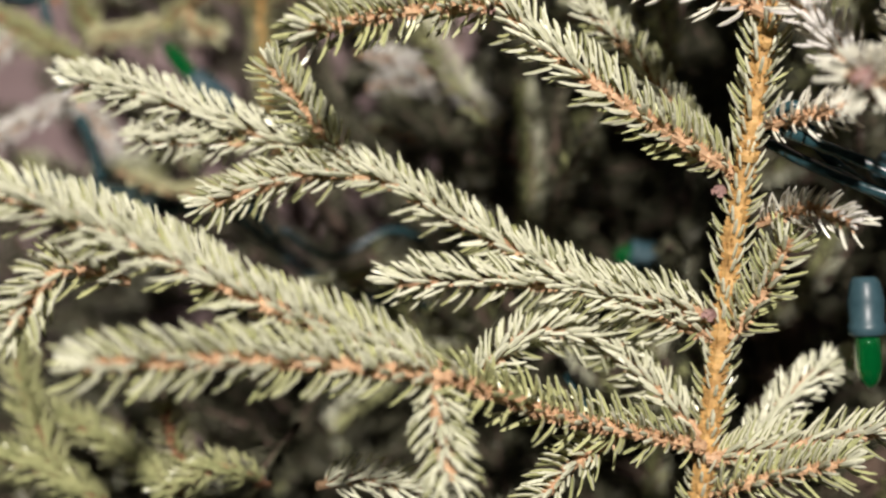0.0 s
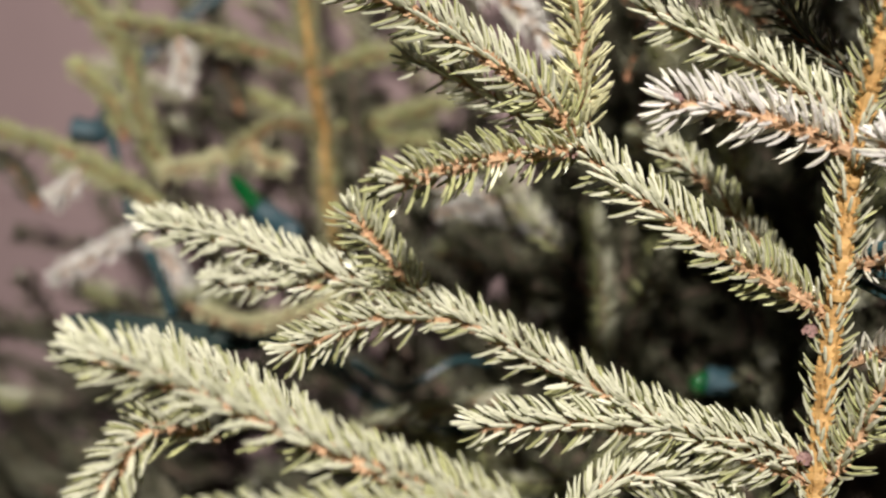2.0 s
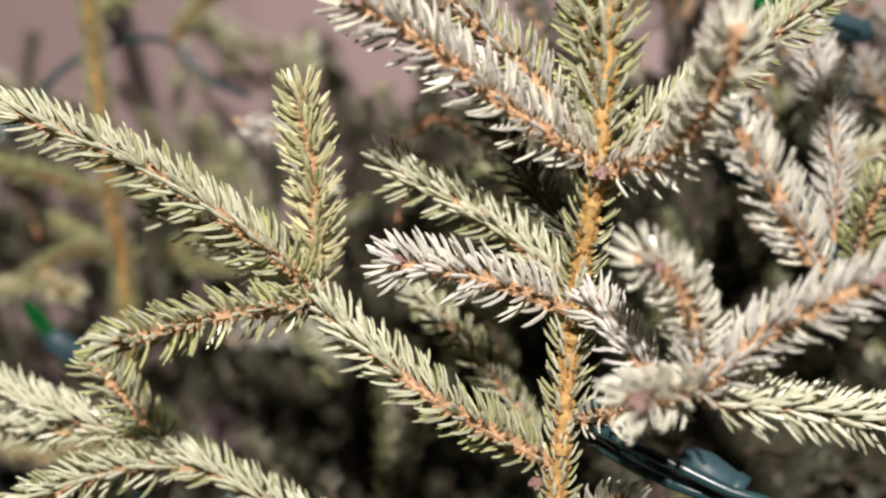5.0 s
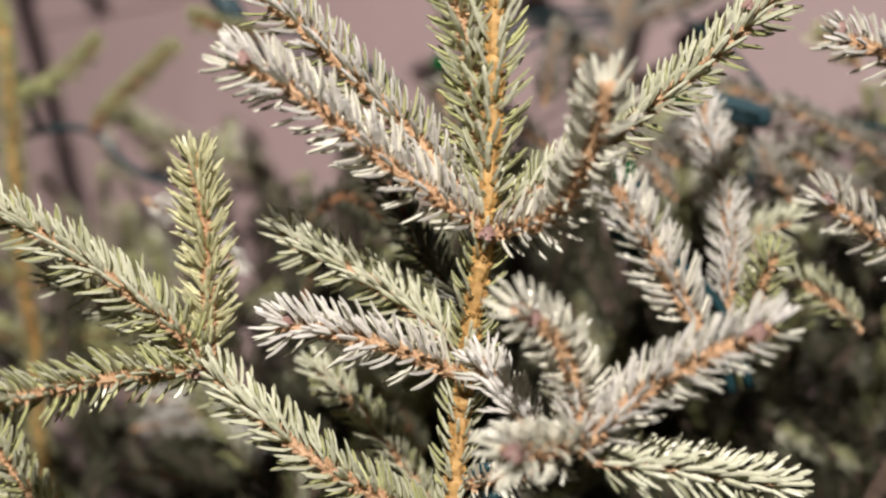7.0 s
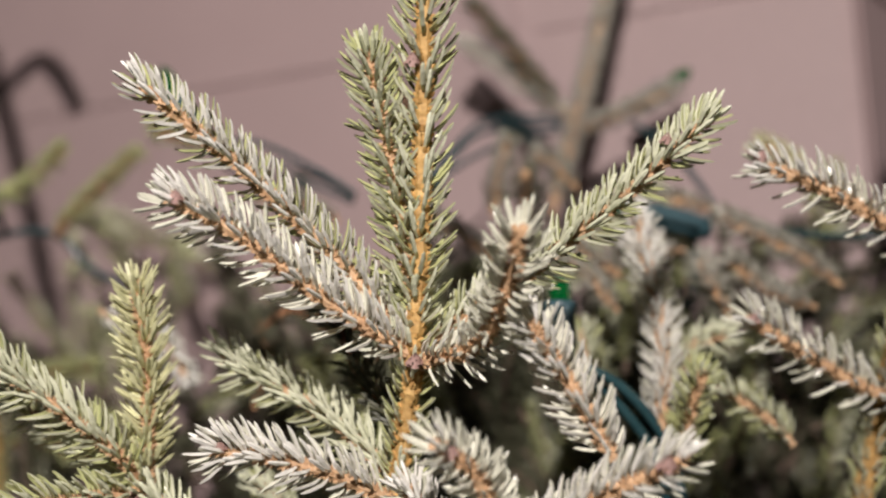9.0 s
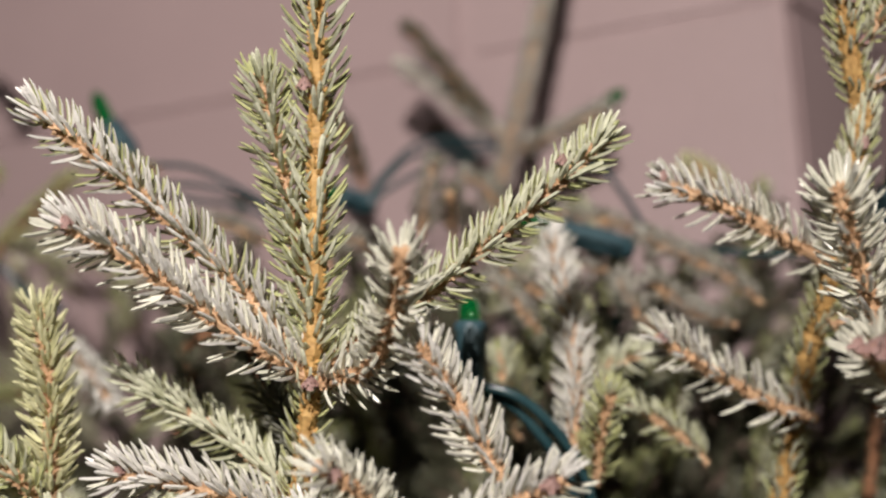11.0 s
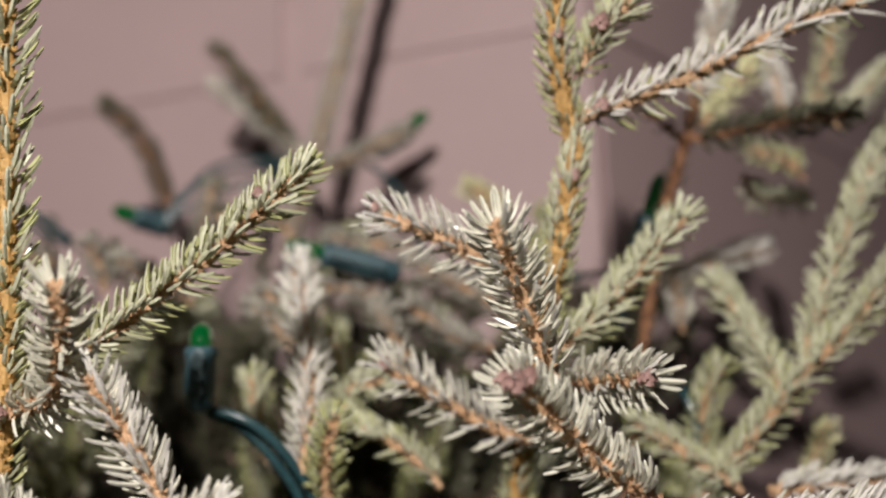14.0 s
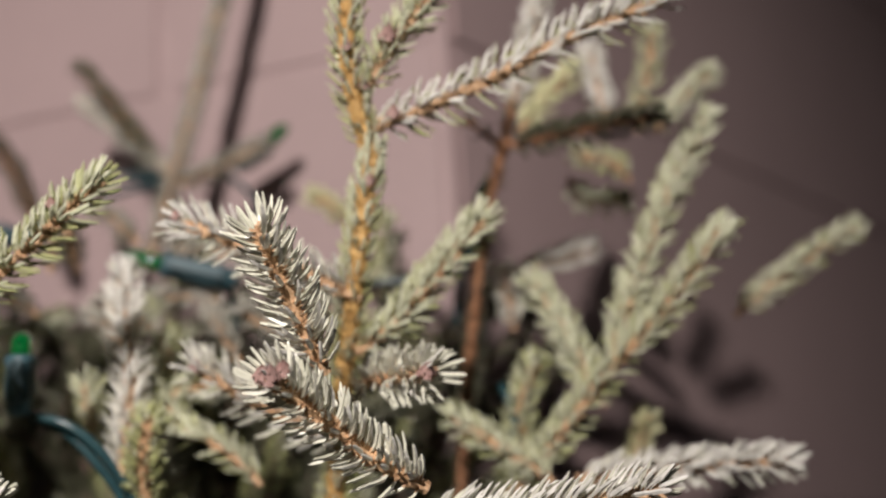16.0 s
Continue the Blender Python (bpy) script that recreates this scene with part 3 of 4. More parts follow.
branch([(0.2291, 0.2751, 1.3576), (0.2354, 0.2701, 1.3678), (0.2433, 0.2666, 1.376), (0.2527, 0.2623, 1.387)], 8.8, 1.15, 0.88, 'g', 1.2)
branch([(0.224, 0.296, 1.302), (0.2091, 0.2908, 1.3086), (0.1937, 0.2844, 1.3155), (0.1756, 0.2823, 1.3226)], 10.8, 1.49, 1.17, 'f', .75)
branch([(0.2159, 0.2473, 1.2723), (0.2102, 0.2408, 1.2861), (0.2046, 0.2324, 1.299), (0.2021, 0.228, 1.3046)], 10.8, 1.49, 1.17, 'f', 1.2)
branch([(0.2395, 0.2536, 1.2445), (0.2258, 0.2459, 1.2523), (0.2152, 0.2367, 1.2613), (0.205, 0.2269, 1.2686)], 10.8, 1.62, 1.43, 'f', 1.4)
branch([(0.2196, 0.3165, 1.2642), (0.2082, 0.314, 1.2676), (0.1924, 0.3104, 1.2758), (0.1751, 0.3063, 1.2862)], 10.8, 1.49, 1.17, 'f', .75)
branch([(0.2224, 0.3049, 1.2884), (0.2348, 0.3032, 1.2966), (0.2501, 0.3004, 1.3128), (0.2613, 0.2988, 1.3254)], 9.4, 1.27, 0.88, 'g', 1.2)
branch([(0.2232, 0.2923, 1.277), (0.2339, 0.2796, 1.2763), (0.2427, 0.2692, 1.2753)], 10.8, 1.35, 1.30, 'f', 1.5)
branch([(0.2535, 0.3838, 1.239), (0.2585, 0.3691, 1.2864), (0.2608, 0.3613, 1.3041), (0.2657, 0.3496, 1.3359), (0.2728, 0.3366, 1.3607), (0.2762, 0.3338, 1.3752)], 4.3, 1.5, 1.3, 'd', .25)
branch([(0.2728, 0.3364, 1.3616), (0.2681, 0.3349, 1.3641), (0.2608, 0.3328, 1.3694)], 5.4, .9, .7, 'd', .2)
# this twig's deep shadow is given by its dark needle colour
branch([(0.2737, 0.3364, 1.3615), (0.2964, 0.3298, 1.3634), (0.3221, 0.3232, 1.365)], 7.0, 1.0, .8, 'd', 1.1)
branch([(0.2761, 0.3342, 1.3734), (0.2819, 0.3326, 1.3904), (0.2894, 0.3304, 1.4176)], 6.5, 1.0, .7, 'f', 1)
branch([(0.2777, 0.336, 1.3662), (0.2885, 0.3376, 1.3783), (0.2991, 0.3386, 1.3885)], 7.0, .9, .7, 'y', 1)
branch([(0.3119, 0.3557, 1.3765), (0.3107, 0.3575, 1.3898), (0.3086, 0.3587, 1.4053)], 7.0, .9, .7, 'f', 1)
branch([(0.3246, 0.3658, 1.3757), (0.3291, 0.3611, 1.3929), (0.3327, 0.3564, 1.4102)], 7.0, 1.1, .9, 'g', .7)
branch([(0.3293, 0.3562, 1.3721), (0.3391, 0.3581, 1.383), (0.3521, 0.3597, 1.3949)], 7.0, .9, .7, 'g', 1)
branch([(0.2977, 0.3611, 1.3582), (0.3033, 0.3629, 1.3505), (0.3169, 0.363, 1.348)], 7.0, .9, .7, 'g', 1)
branch([(0.3221, 0.3704, 1.3584), (0.3163, 0.3691, 1.3645), (0.3024, 0.3685, 1.3689)], 6.5, .9, .7, 'g', 1)
branch([(0.2636, 0.3431, 1.2428), (0.281, 0.3357, 1.2603), (0.2988, 0.3295, 1.2812), (0.3183, 0.3237, 1.3004), (0.338, 0.3166, 1.3246)], 8.8, 1.3, .9, 'g', 1.1)
branch([(0.2955, 0.3317, 1.2773), (0.2897, 0.3366, 1.295), (0.2802, 0.342, 1.3155)], 8.8, 1.15, 0.88, 'g', 1.2)
branch([(0.3016, 0.3311, 1.2866), (0.3133, 0.3306, 1.3145), (0.3271, 0.3297, 1.3434), (0.3408, 0.3295, 1.3658)], 8.8, 1.15, 0.88, 'g', 1.1)
branch([(0.3515, 0.3608, 1.3052), (0.3716, 0.356, 1.3193), (0.3936, 0.3514, 1.3323)], 7.0, 1.0, .8, 'g', 1)
branch([(0.2875, 0.3292, 1.2501), (0.3178, 0.3231, 1.2515), (0.351, 0.3182, 1.252)], 8.8, 1.49, 1.17, 'f', 1.1)
branch([(0.2374, 0.2605, 1.2376), (0.266, 0.2537, 1.2379), (0.2952, 0.2463, 1.2407)], 9.9, 1.49, 1.17, 'f', 1.1)
branch([(0.2751, 0.3717, 1.3214), (0.287, 0.3693, 1.3285), (0.3047, 0.3673, 1.3334)], 6.5, 1.0, .8, 'f', 1.1)
branch([(0.2766, 0.3756, 1.3062), (0.275, 0.3727, 1.3176), (0.2733, 0.3702, 1.3271)], 6.5, .9, .7, 'f', 1)
branch([(0.2812, 0.3332, 1.25), (0.2639, 0.3358, 1.2627), (0.2512, 0.339, 1.272)], 8.2, 1.04, 0.77, 'g', 1)
branch([(0.276, 0.3487, 1.2511), (0.2731, 0.3434, 1.2717), (0.2789, 0.3387, 1.2886)], 8.2, 1.04, 0.77, 'g', 1)
branch([(0.3119, 0.3675, 1.2526), (0.316, 0.3641, 1.2651), (0.3181, 0.3622, 1.2722)], 6.5, .9, .7, 'y', 1)


def limb(points, r0, r1, name="limb"):
    q, t = spline(np.array(points) - OFFSET, 0.008)
    radii = np.linspace(r0, r1, len(q)) * (1 + 0.08 * RNG.normal(0, 1, len(q)).clip(-1, 1))
    v, f = tube(q, t, radii, 10)
    return mesh_object(name, v, f, [OLD_BARK], tree, "rough dark brown bark", smooth=True)


limb([(0.1, 0.385, -0.02), (0.103, 0.39, 0.5), (0.1, 0.4, 0.95), (0.11, 0.41, 1.18)], 0.022, 0.008, "trunk")
limb([(0.105, 0.4, 0.9582), (0.0837, 0.351, 0.9982), (0.0623, 0.3021, 1.0782)], 0.0042, 0.0026)
limb([(0.105, 0.4, 1.08), (0.016, 0.4238, 1.1225), (-0.0729, 0.4475, 1.2051)], 0.0040, 0.0020)
limb([(0.105, 0.4, 1.08), (0.1197, 0.4227, 1.1968), (0.1343, 0.4454, 1.3536)], 0.0040, 0.0014)
limb([(0.105, 0.4, 1.08), (0.1581, 0.3703, 1.1366), (0.2112, 0.3405, 1.2331)], 0.0043, 0.0027)
limb([(0.105, 0.4, 1.08), (0.1792, 0.3919, 1.1395), (0.2535, 0.3838, 1.239)], 0.0040, 0.0015)
limb([(0.105, 0.4, 1.08), (0.1843, 0.3716, 1.1414), (0.2636, 0.3431, 1.2428)], 0.0040, 0.0013)


def wall_y(x):
    return CORNER[1] + (x - CORNER[0]) * ALONG[1] / ALONG[0]


def foliage_models(length, sizes):
    """A few twigs along +x, with bark, to be set many times in the mass of foliage."""
    made = []
    for size in sizes:
        bend = RNG.normal(0, size * 0.08, 2)
        q, t = spline([(0, 0, 0), (size * 0.5, bend[0], bend[1]), (size, 0, 0)], 0.004)
        nv = np.asarray(needles(q, t, 0.0009, 0.0007, length, 0.85, 0.0)[0]).reshape(-1, 17, 3)[:, (0, 1, 2, 8, 9, 10, 16)]
        n, nv = len(nv), nv.reshape(-1, 3)
        thin = [(0, 1, 4, 3), (1, 2, 5, 4), (2, 0, 3, 5), (3, 4, 6), (4, 5, 6), (5, 3, 6)]
        nf, mats = [tuple(7 * i + v for v in f) for i in range(n) for f in thin], [1, 0, 0, 1, 0, 0] * n
        bv, bf = tube(q, t, np.linspace(0.0011, 0.0007, len(q)), 5)
        made.append((np.array(nv), nf, mats, np.array(bv), bf))
    return made


def foliage_mass(count, box, length, clear, look_of):
    """Dense twigs inside the crown, past counting, that point outward and up."""
    models = foliage_models(length, (0.03, 0.038, 0.045, 0.052, 0.06))
    nv, nf, mats, bv, bf = [], [], [], [], []
    a = b = made = 0
    for _ in range(count * 8):
        if made >= count:
            break
        p = np.array([RNG.uniform(lo, hi) for lo, hi in box])
        if not clear(p):
            continue
        d = p - np.array((0.1, 0.43, 1.0)) + RNG.normal(0, 0.14, 3)
        d[1] *= 0.6
        d /= np.linalg.norm(d)
        s, u = across(d)
        roll = RNG.uniform(0, 6.28)
        s, u = math.cos(roll) * s + math.sin(roll) * u, math.cos(roll) * u - math.sin(roll) * s
        m = np.array([d, s, u]) * RNG.uniform(0.8, 1.15)
        v, f, mm, v2, f2 = models[made % len(models)]
        shift = p - OFFSET - d * 0.04
        nv.append(v @ m + shift)
        nf += [tuple(a + i for i in face) for face in f]
        mats += mm
        bv.append(v2 @ m + shift)
        bf += [tuple(b + i for i in face) for face in f2]
        a, b, made = a + len(v), b + len(v2), made + 1
    # trunk-dark stems here, to carry the inner shade in their colour
    stems = tagged(mesh_object("twig_mass", np.vstack(bv), bf, [OLD_BARK], tree, "dense inner twigs"), kind="stuff")
    tagged(mesh_object("needle_mass", np.vstack(nv), nf, LOOKS[look_of], stems, mats=mats), kind="stuff")


CROWN_X = (-0.3, -0.1, -0.04, 0.0, 0.06, 0.12, 0.25, 0.3, 0.4)
CROWN_FULL = (1.06, 1.09, 1.14, 1.235, 1.31, 1.32, 1.325, 1.285, 1.12)
CROWN_TOP = (1.22, 1.28, 1.31, 1.34, 1.37, 1.375, 1.365, 1.34, 1.2)


def in_crown(p):
    """Whether a place lies in the crown, which thins out above its full part."""
    if p[1] > wall_y(p[0]) - 0.035:
        return False
    full, top = np.interp(p[0], CROWN_X, CROWN_FULL), np.interp(p[0], CROWN_X, CROWN_TOP)
    return p[2] < full or RNG.random() < 0.5 * ((top - p[2]) / (top - full)) ** 1.2


# the "d" masses fill the crown's dark gaps with shade held in their colour
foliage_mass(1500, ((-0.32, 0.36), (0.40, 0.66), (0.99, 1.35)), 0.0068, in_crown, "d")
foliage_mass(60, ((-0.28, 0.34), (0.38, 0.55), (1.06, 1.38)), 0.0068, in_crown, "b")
foliage_mass(140, ((-0.28, 0.34), (0.38, 0.55), (1.06, 1.38)), 0.0068, in_crown, "g")
foliage_mass(45, ((-0.24, 0.34), (0.30, 0.42), (0.98, 1.105)), 0.0078, lambda p: True, "g")
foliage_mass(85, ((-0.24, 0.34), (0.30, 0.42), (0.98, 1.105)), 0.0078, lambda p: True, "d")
foliage_mass(42, ((-0.2, 0.045), (0.45, 0.54), (1.2, 1.37)), 0.0068, lambda p: p[1] < wall_y(p[0]) - 0.03, "g")
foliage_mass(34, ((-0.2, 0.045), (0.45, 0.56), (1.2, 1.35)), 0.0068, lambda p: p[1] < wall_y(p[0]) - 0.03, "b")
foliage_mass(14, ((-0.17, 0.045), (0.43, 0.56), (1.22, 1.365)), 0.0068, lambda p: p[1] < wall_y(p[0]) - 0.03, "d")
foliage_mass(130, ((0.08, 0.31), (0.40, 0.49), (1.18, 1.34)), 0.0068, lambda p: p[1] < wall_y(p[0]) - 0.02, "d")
foliage_mass(45, ((0.08, 0.31), (0.39, 0.46), (1.18, 1.325)), 0.0068, lambda p: p[1] < wall_y(p[0]) - 0.02, "g")


def bud(place, size):
    """A resting bud: pointed scales that overlap round a small cone."""
    verts, faces = [], []
    size /= 1000
    at = np.array(place) - OFFSET
    axis = np.array((0.1, -0.75, 0.6))
    axis /= np.linalg.norm(axis)
    s, u = across(axis)
    for i in range(16):
        a, h = i * 2.4, i / 16
        o = math.cos(a) * s + math.sin(a) * u
        side = np.cross(axis, o)
        root = at + o * size * 0.25 + axis * size * (h - 0.3)
        belly = at + o * size * (0.85 - 0.6 * h) + axis * size * (h + 0.15)
        tip = at + o * size * (0.55 - 0.5 * h) + axis * size * (h + 0.75)
        n, w = len(verts), size * 0.42 * (1 - 0.5 * h)
        verts += [root, belly + side * w, belly - side * w, tip, belly + o * size * 0.12]
        faces += [(n, n + 1, n + 4), (n, n + 4, n + 2), (n + 1, n + 3, n + 4), (n + 4, n + 3, n + 2), (n, n + 2, n + 1), (n + 1, n + 2, n + 3)]
    mesh_object("bud", verts, faces, [BUD], tree, "pinkish brown scaly bud")


bud((0.235, 0.2657, 1.3688), 3.2)
bud((0.2357, 0.2739, 1.3491), 2.6)
bud((0.228, 0.2818, 1.3321), 2.4)
bud((0.2281, 0.2721, 1.3573), 1.9)
bud((0.2413, 0.2654, 1.2741), 3.0)
bud((0.2049, 0.2231, 1.2675), 3.4)
bud((0.208, 0.2246, 1.2694), 2.6)
bud((0.2027, 0.2289, 1.2695), 2.4)
bud((0.1761, 0.3034, 1.2853), 2.2)
bud((0.2976, 0.3299, 1.2719), 2.0)
bud((0.1742, 0.28, 1.3236), 2.0)
bud((0.2235, 0.2657, 1.3665), 2.0)
bud((0.0848, 0.2425, 1.336), 2.2)
bud((0.1459, 0.259, 1.3217), 1.9)
bud((0.0845, 0.2628, 1.2687), 2.4)
bud((0.1089, 0.2302, 1.2882), 2.2)
bud((0.0317, 0.2403, 1.3032), 2.2)
bud((0.1379, 0.2358, 1.2425), 2.6)
bud((0.0926, 0.235, 1.2457), 2.2)
bud((0.088, 0.229, 1.2188), 2.6)
bud((0.0168, 0.2855, 1.2483), 2.0)
bud((0.014, 0.2841, 1.2393), 1.8)
bud((0.0379, 0.271, 1.25), 2.0)
bud((0.07, 0.2889, 1.1965), 2.2)
bud((0.068, 0.2865, 1.1667), 2.2)

# ---- the string of lights ----
lights = tagged(new("light_string"), "unlit dark green string lights draped through the spruce", "string lights")
lights.location = tree.location


def wire(points, radius):
    q, t = spline(np.array(points) - OFFSET, 0.003)
    v, f = tube(q, t, np.full(len(q), radius / 1000), 8)
    return mesh_object("wire", v, f, [WIRE], lights, "glossy dark green wire", smooth=True)


def lathe(profile, a, b, sides=14):
    """A turned shape along the line from a to b; the profile lists places along it, in metres, and radii."""
    a, b = np.array(a) - OFFSET, np.array(b) - OFFSET
    d = (b - a) / np.linalg.norm(b - a)
    q = np.array([a + d * s for s, _ in profile])
    return tube(q, np.tile(d, (len(q), 1)), [r for _, r in profile], sides)


def lamp_holder(tip, neck, end, glass_in=True):
    """A socket with its bulb: tip of the glass, the socket's mouth, and where the wires leave it."""
    size = np.linalg.norm(np.array(end) - neck)
    size = max(size, 0.012)
    r = 0.0048
    v, f = lathe([(0, r * 0.8), (0.0005, r), (0.003, r), (0.0035, r * 0.9), (size * 0.6, r * 0.98), (size * 0.9, r * 0.8), (size, r * 0.6)], neck, end)
    sock = mesh_object("socket", v, f, [SOCKET], lights, "teal-green plastic socket", smooth=True)
    glass = max(np.linalg.norm(np.array(tip) - neck), 0.006)
    g = 0.0034
    v, f = lathe([(-0.002, g * 0.9), (glass * 0.2, g), (glass * 0.6, g), (glass * 0.8, g * 0.8), (glass * 0.92, g * 0.45), (glass, g * 0.12)], neck, tip)
    if glass_in:
        mesh_object("bulb", v, f, [GLASS], sock, "clear green glass bulb", smooth=True)
    # the clip tab beside the socket
    a, b = np.array(neck) - OFFSET, np.array(end) - OFFSET
    d = (b - a) / np.linalg.norm(b - a)
    s, u = across(d)
    bm = bevelled_block(0.0022, 0.004, size * 0.7, 0.0005)
    bm.transform(Matrix((Vector(s), Vector(u), Vector(d))).transposed().to_4x4())
    bm.transform(Matrix.Translation(a + d * size * 0.45 + s * 0.0052))
    part("clip", bm, SOCKET, sock)


wire([(-0.0013, 0.416, 1.381), (0.0052, 0.4151, 1.3761), (0.0228, 0.4135, 1.3737), (0.0436, 0.408, 1.3621), (0.0591, 0.4055, 1.3514)], 1.0)
wire([(-0.0016, 0.4169, 1.3813), (0.0066, 0.4187, 1.3704), (0.0264, 0.4172, 1.3674), (0.0445, 0.4136, 1.3605), (0.0585, 0.4086, 1.3512)], 1.0)
wire([(-0.0023, 0.4191, 1.3809), (0.0075, 0.4233, 1.3684), (0.0231, 0.4224, 1.3634), (0.0396, 0.4171, 1.3593), (0.058, 0.4111, 1.3497)], 1.0)
wire([(0.0764, 0.4322, 1.3669), (0.0852, 0.4326, 1.365), (0.0948, 0.4345, 1.3769), (0.11, 0.4388, 1.391), (0.1394, 0.444, 1.3934)], 1.0)
wire([(0.0847, 0.4286, 1.3605), (0.0911, 0.4288, 1.3673), (0.104, 0.4311, 1.3815), (0.1214, 0.4376, 1.3873), (0.1416, 0.4446, 1.3911)], 1.0)
wire([(0.086, 0.427, 1.3589), (0.0935, 0.4272, 1.3656), (0.1086, 0.4296, 1.3752), (0.1259, 0.4357, 1.3826), (0.1416, 0.4442, 1.3886)], 1.0)
wire([(0.1669, 0.4451, 1.392), (0.1795, 0.4333, 1.3773), (0.187, 0.4132, 1.3554), (0.1892, 0.3965, 1.3402)], 1.2)
wire([(0.1754, 0.3753, 1.3312), (0.1865, 0.3804, 1.3346), (0.2029, 0.388, 1.3327), (0.2274, 0.3935, 1.3305), (0.2542, 0.3879, 1.3307), (0.2619, 0.3715, 1.3335)], 1.1)
wire([(0.1744, 0.3758, 1.3294), (0.1773, 0.3817, 1.3188), (0.1754, 0.3906, 1.3048)], 1.2)
wire([(-0.1138, 0.4325, 1.3215), (-0.1245, 0.4287, 1.3104), (-0.1399, 0.4235, 1.2951), (-0.1534, 0.4196, 1.2781), (-0.1551, 0.4187, 1.2677), (-0.1474, 0.4185, 1.2346), (-0.1342, 0.4085, 1.2141), (-0.1184, 0.3805, 1.1975)], 1.1)
wire([(-0.112, 0.4337, 1.3207), (-0.1227, 0.4299, 1.3085), (-0.1382, 0.4247, 1.2932), (-0.1517, 0.4208, 1.2761), (-0.1535, 0.4199, 1.2657), (-0.1458, 0.4197, 1.2346), (-0.1326, 0.4097, 1.2141), (-0.1169, 0.3817, 1.1975)], 1.1)
wire([(-0.1597, 0.4144, 1.2621), (-0.1551, 0.4186, 1.2718)], 1.2)
wire([(-0.1013, 0.3745, 1.1896), (-0.0894, 0.3788, 1.1894), (-0.0797, 0.3848, 1.1908), (-0.0697, 0.391, 1.1877), (-0.0609, 0.3953, 1.1761), (-0.0441, 0.3975, 1.1637), (-0.029, 0.3992, 1.1608), (-0.0119, 0.3982, 1.1545)], 1.1)
wire([(-0.101, 0.3736, 1.1879), (-0.0892, 0.3779, 1.1871), (-0.0778, 0.3851, 1.189), (-0.0645, 0.3939, 1.1762), (-0.0458, 0.3964, 1.1619), (-0.029, 0.3983, 1.1581), (-0.0101, 0.3983, 1.1564)], 1.1)
wire([(-0.0613, 0.3971, 1.1816), (-0.0446, 0.4012, 1.1718), (-0.0258, 0.4059, 1.181), (-0.0147, 0.4122, 1.1786)], 1.2)
wire([(-0.1234, 0.4445, 1.3096), (-0.107, 0.446, 1.3359), (-0.0836, 0.4478, 1.3482), (-0.064, 0.4483, 1.3481), (-0.0488, 0.4498, 1.3338), (-0.0326, 0.4458, 1.3262)], 1.4)
wire([(-0.0921, 0.4456, 1.3733), (-0.0879, 0.4469, 1.358), (-0.0836, 0.4478, 1.3482)], 1.6)
wire([(0.0795, 0.288, 1.2125), (0.0839, 0.279, 1.2107), (0.0897, 0.273, 1.2079), (0.0968, 0.269, 1.2049), (0.104, 0.267, 1.2015), (0.1123, 0.265, 1.1975), (0.1219, 0.264, 1.1946), (0.1297, 0.266, 1.189)], 1.45)
wire([(0.081, 0.29, 1.2092), (0.0858, 0.284, 1.2058), (0.0923, 0.278, 1.2019), (0.1001, 0.274, 1.1985), (0.1097, 0.271, 1.1953), (0.1194, 0.269, 1.1926), (0.1283, 0.27, 1.1874)], 1.45)
wire([(0.0844, 0.296, 1.2078), (0.0906, 0.29, 1.2043), (0.098, 0.285, 1.2012), (0.1063, 0.28, 1.1959), (0.1109, 0.277, 1.1921), (0.1177, 0.276, 1.187)], 1.4)
wire([(0.0801, 0.283, 1.213), (0.0822, 0.277, 1.2162), (0.0861, 0.276, 1.2167), (0.0889, 0.28, 1.2131), (0.0934, 0.288, 1.2072), (0.1033, 0.285, 1.1992)], 1.25)
wire([(0.0343, 0.3188, 1.147), (0.0399, 0.3187, 1.1379), (0.0441, 0.3236, 1.1293)], 1.1)
wire([(0.1229, 0.3191, 1.2769), (0.1354, 0.3176, 1.273), (0.1449, 0.3191, 1.2656), (0.1542, 0.3222, 1.2526), (0.1584, 0.3278, 1.2383)], 1.5)
wire([(0.1245, 0.3235, 1.2757), (0.1345, 0.3232, 1.2712), (0.1426, 0.3241, 1.2628), (0.1504, 0.3268, 1.2514), (0.1547, 0.3325, 1.2369)], 1.5)
wire([(0.2682, 0.3458, 1.2828), (0.2713, 0.3434, 1.2718), (0.2697, 0.3446, 1.2597)], 1.6)
wire([(0.2614, 0.3695, 1.3335), (0.2579, 0.3743, 1.3234), (0.2558, 0.3782, 1.3088)], 1.1)
lamp_holder((-0.1126, 0.43, 1.2485), (-0.1001, 0.427, 1.2342), (-0.0842, 0.422, 1.224))
lamp_holder((-0.017, 0.4175, 1.407), (-0.0103, 0.4182, 1.3925), (-0.0008, 0.4172, 1.3802))
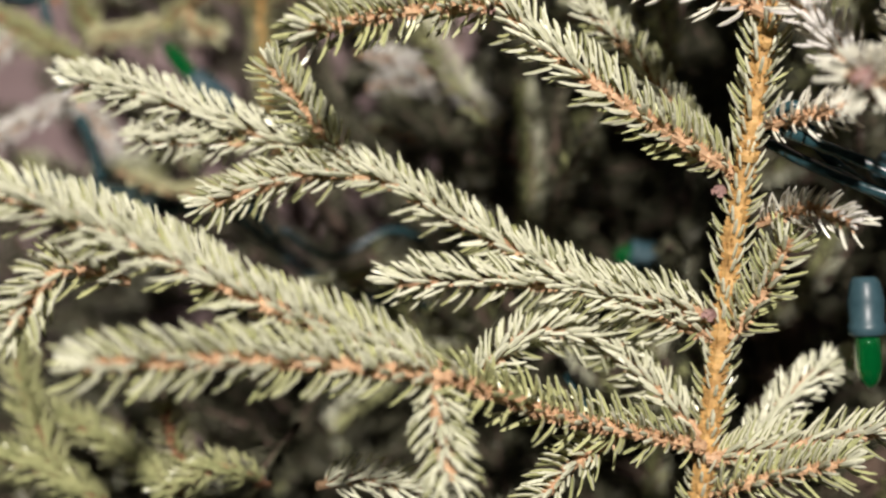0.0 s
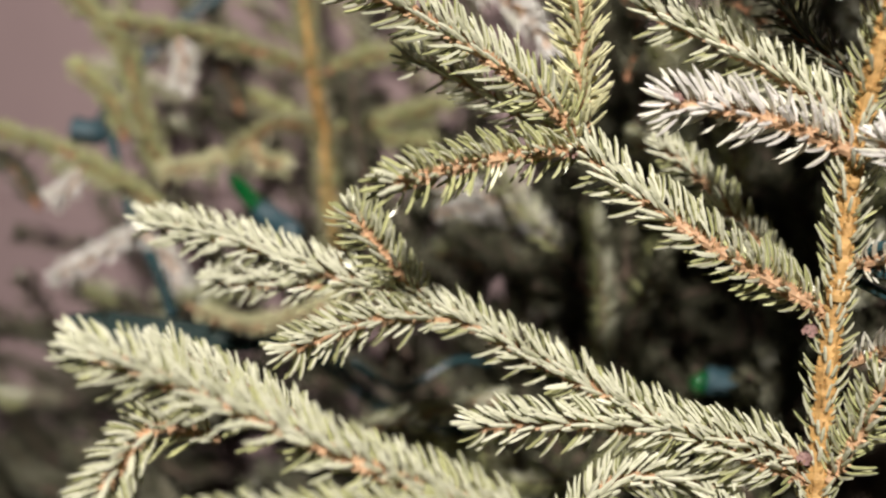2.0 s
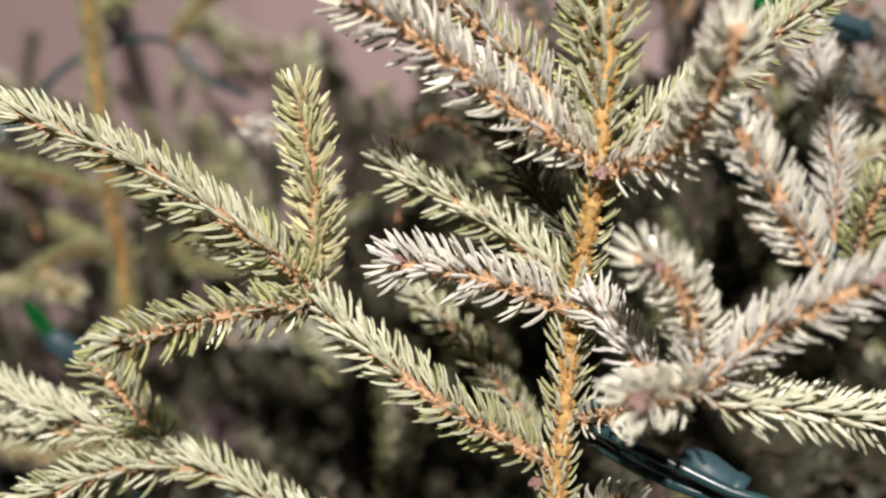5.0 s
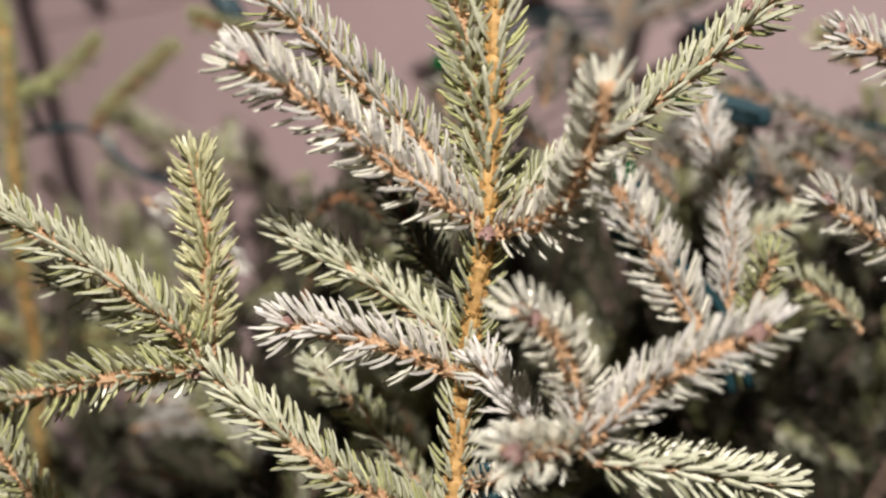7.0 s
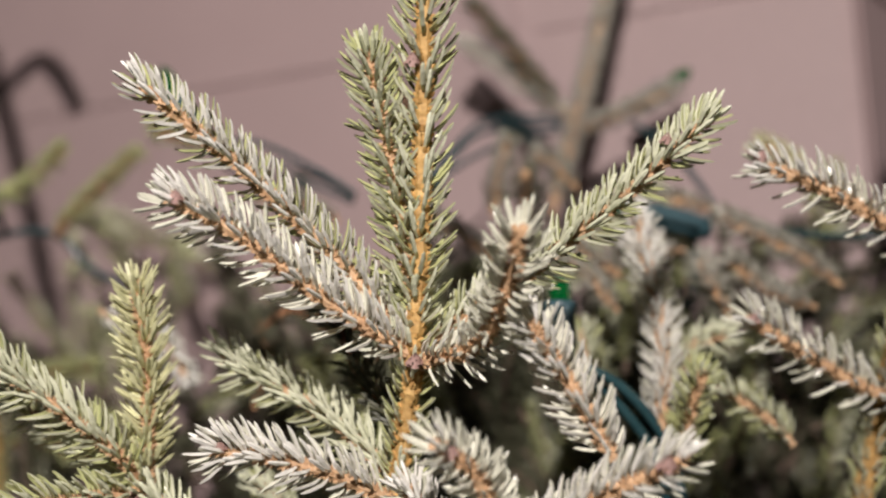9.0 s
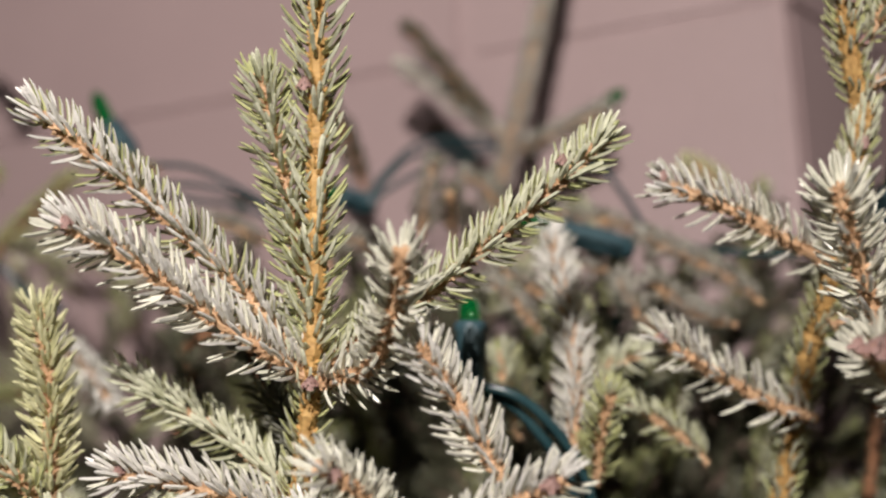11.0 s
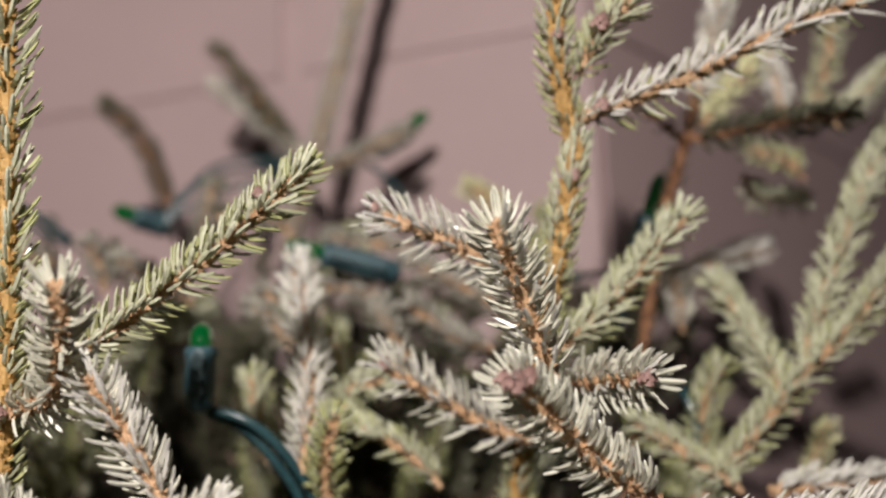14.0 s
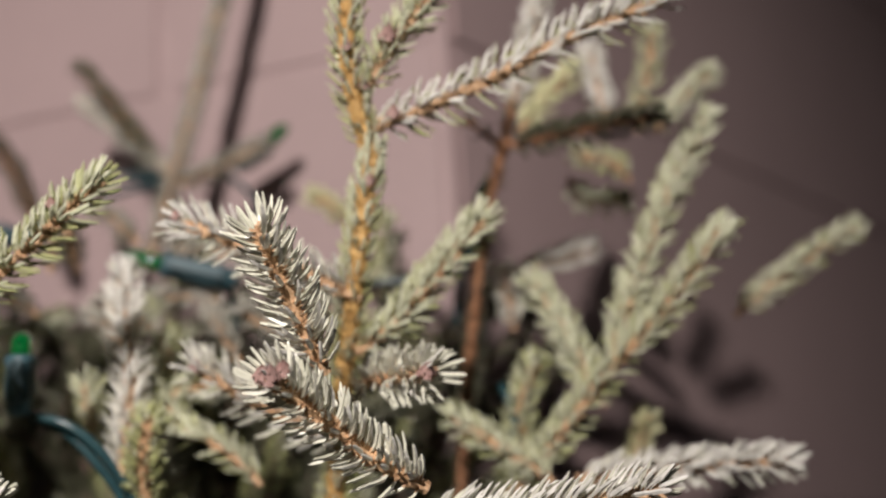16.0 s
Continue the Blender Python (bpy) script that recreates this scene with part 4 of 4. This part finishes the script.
lamp_holder((0.193, 0.4442, 1.4137), (0.1833, 0.4492, 1.4069), (0.1698, 0.4564, 1.4))
lamp_holder((0.1409, 0.3667, 1.3375), (0.1542, 0.3671, 1.3338), (0.1802, 0.3718, 1.3275))
lamp_holder((0.1238, 0.313, 1.3003), (0.1239, 0.3118, 1.293), (0.1233, 0.3134, 1.2751))
lamp_holder((0.2694, 0.3586, 1.3585), (0.2654, 0.3625, 1.3441), (0.261, 0.3695, 1.3336))
lamp_holder((0.112, 0.307, 1.1465), (0.111, 0.3077, 1.1603), (0.11, 0.3085, 1.1754))
lamp_holder((0.0519, 0.3924, 1.1728), (0.0561, 0.3929, 1.1756), (0.0682, 0.3938, 1.1743))
lamp_holder((0.0691, 0.4247, 1.3681), (0.0769, 0.4274, 1.3655), (0.0907, 0.4334, 1.3617))
lamp_holder((0.1258, 0.2732, 1.1857), (0.1162, 0.2721, 1.1956), (0.1034, 0.2768, 1.2045), False)
lamp_holder((-0.1745, 0.4278, 1.2652), (-0.1658, 0.4137, 1.2636), (-0.1567, 0.4147, 1.2621), False)


def plug(a, b):
    """The moulded joint between two lengths of the string, with a ribbed sleeve at each end."""
    mid, run = (np.array(a) + b) / 2 - OFFSET, np.array(b) - np.array(a)
    size = np.linalg.norm(run)
    d = run / size
    s, u = across(d)
    bm = bevelled_block(0.013, 0.0095, size, 0.0025)
    bm.transform(Matrix((Vector(s), Vector(u), Vector(d))).transposed().to_4x4())
    bm.transform(Matrix.Translation(mid))
    body = part("plug", bm, PLUG, lights, "black-green moulded plug")
    for end, way in ((np.array(b), d), (np.array(a), -d)):
        rings = []
        for i in range(5):
            rings += [(0.0024 * i, 0.0042 - 0.0004 * i), (0.0024 * i + 0.0016, 0.0042 - 0.0004 * i), (0.0024 * i + 0.0018, 0.0034 - 0.0004 * i)]
        v, f = lathe(rings, end, end + way)
        mesh_object("sleeve", v, f, [PLUG], body, smooth=True)


plug((-0.1371, 0.3706, 1.1947), (-0.0992, 0.3707, 1.1899))
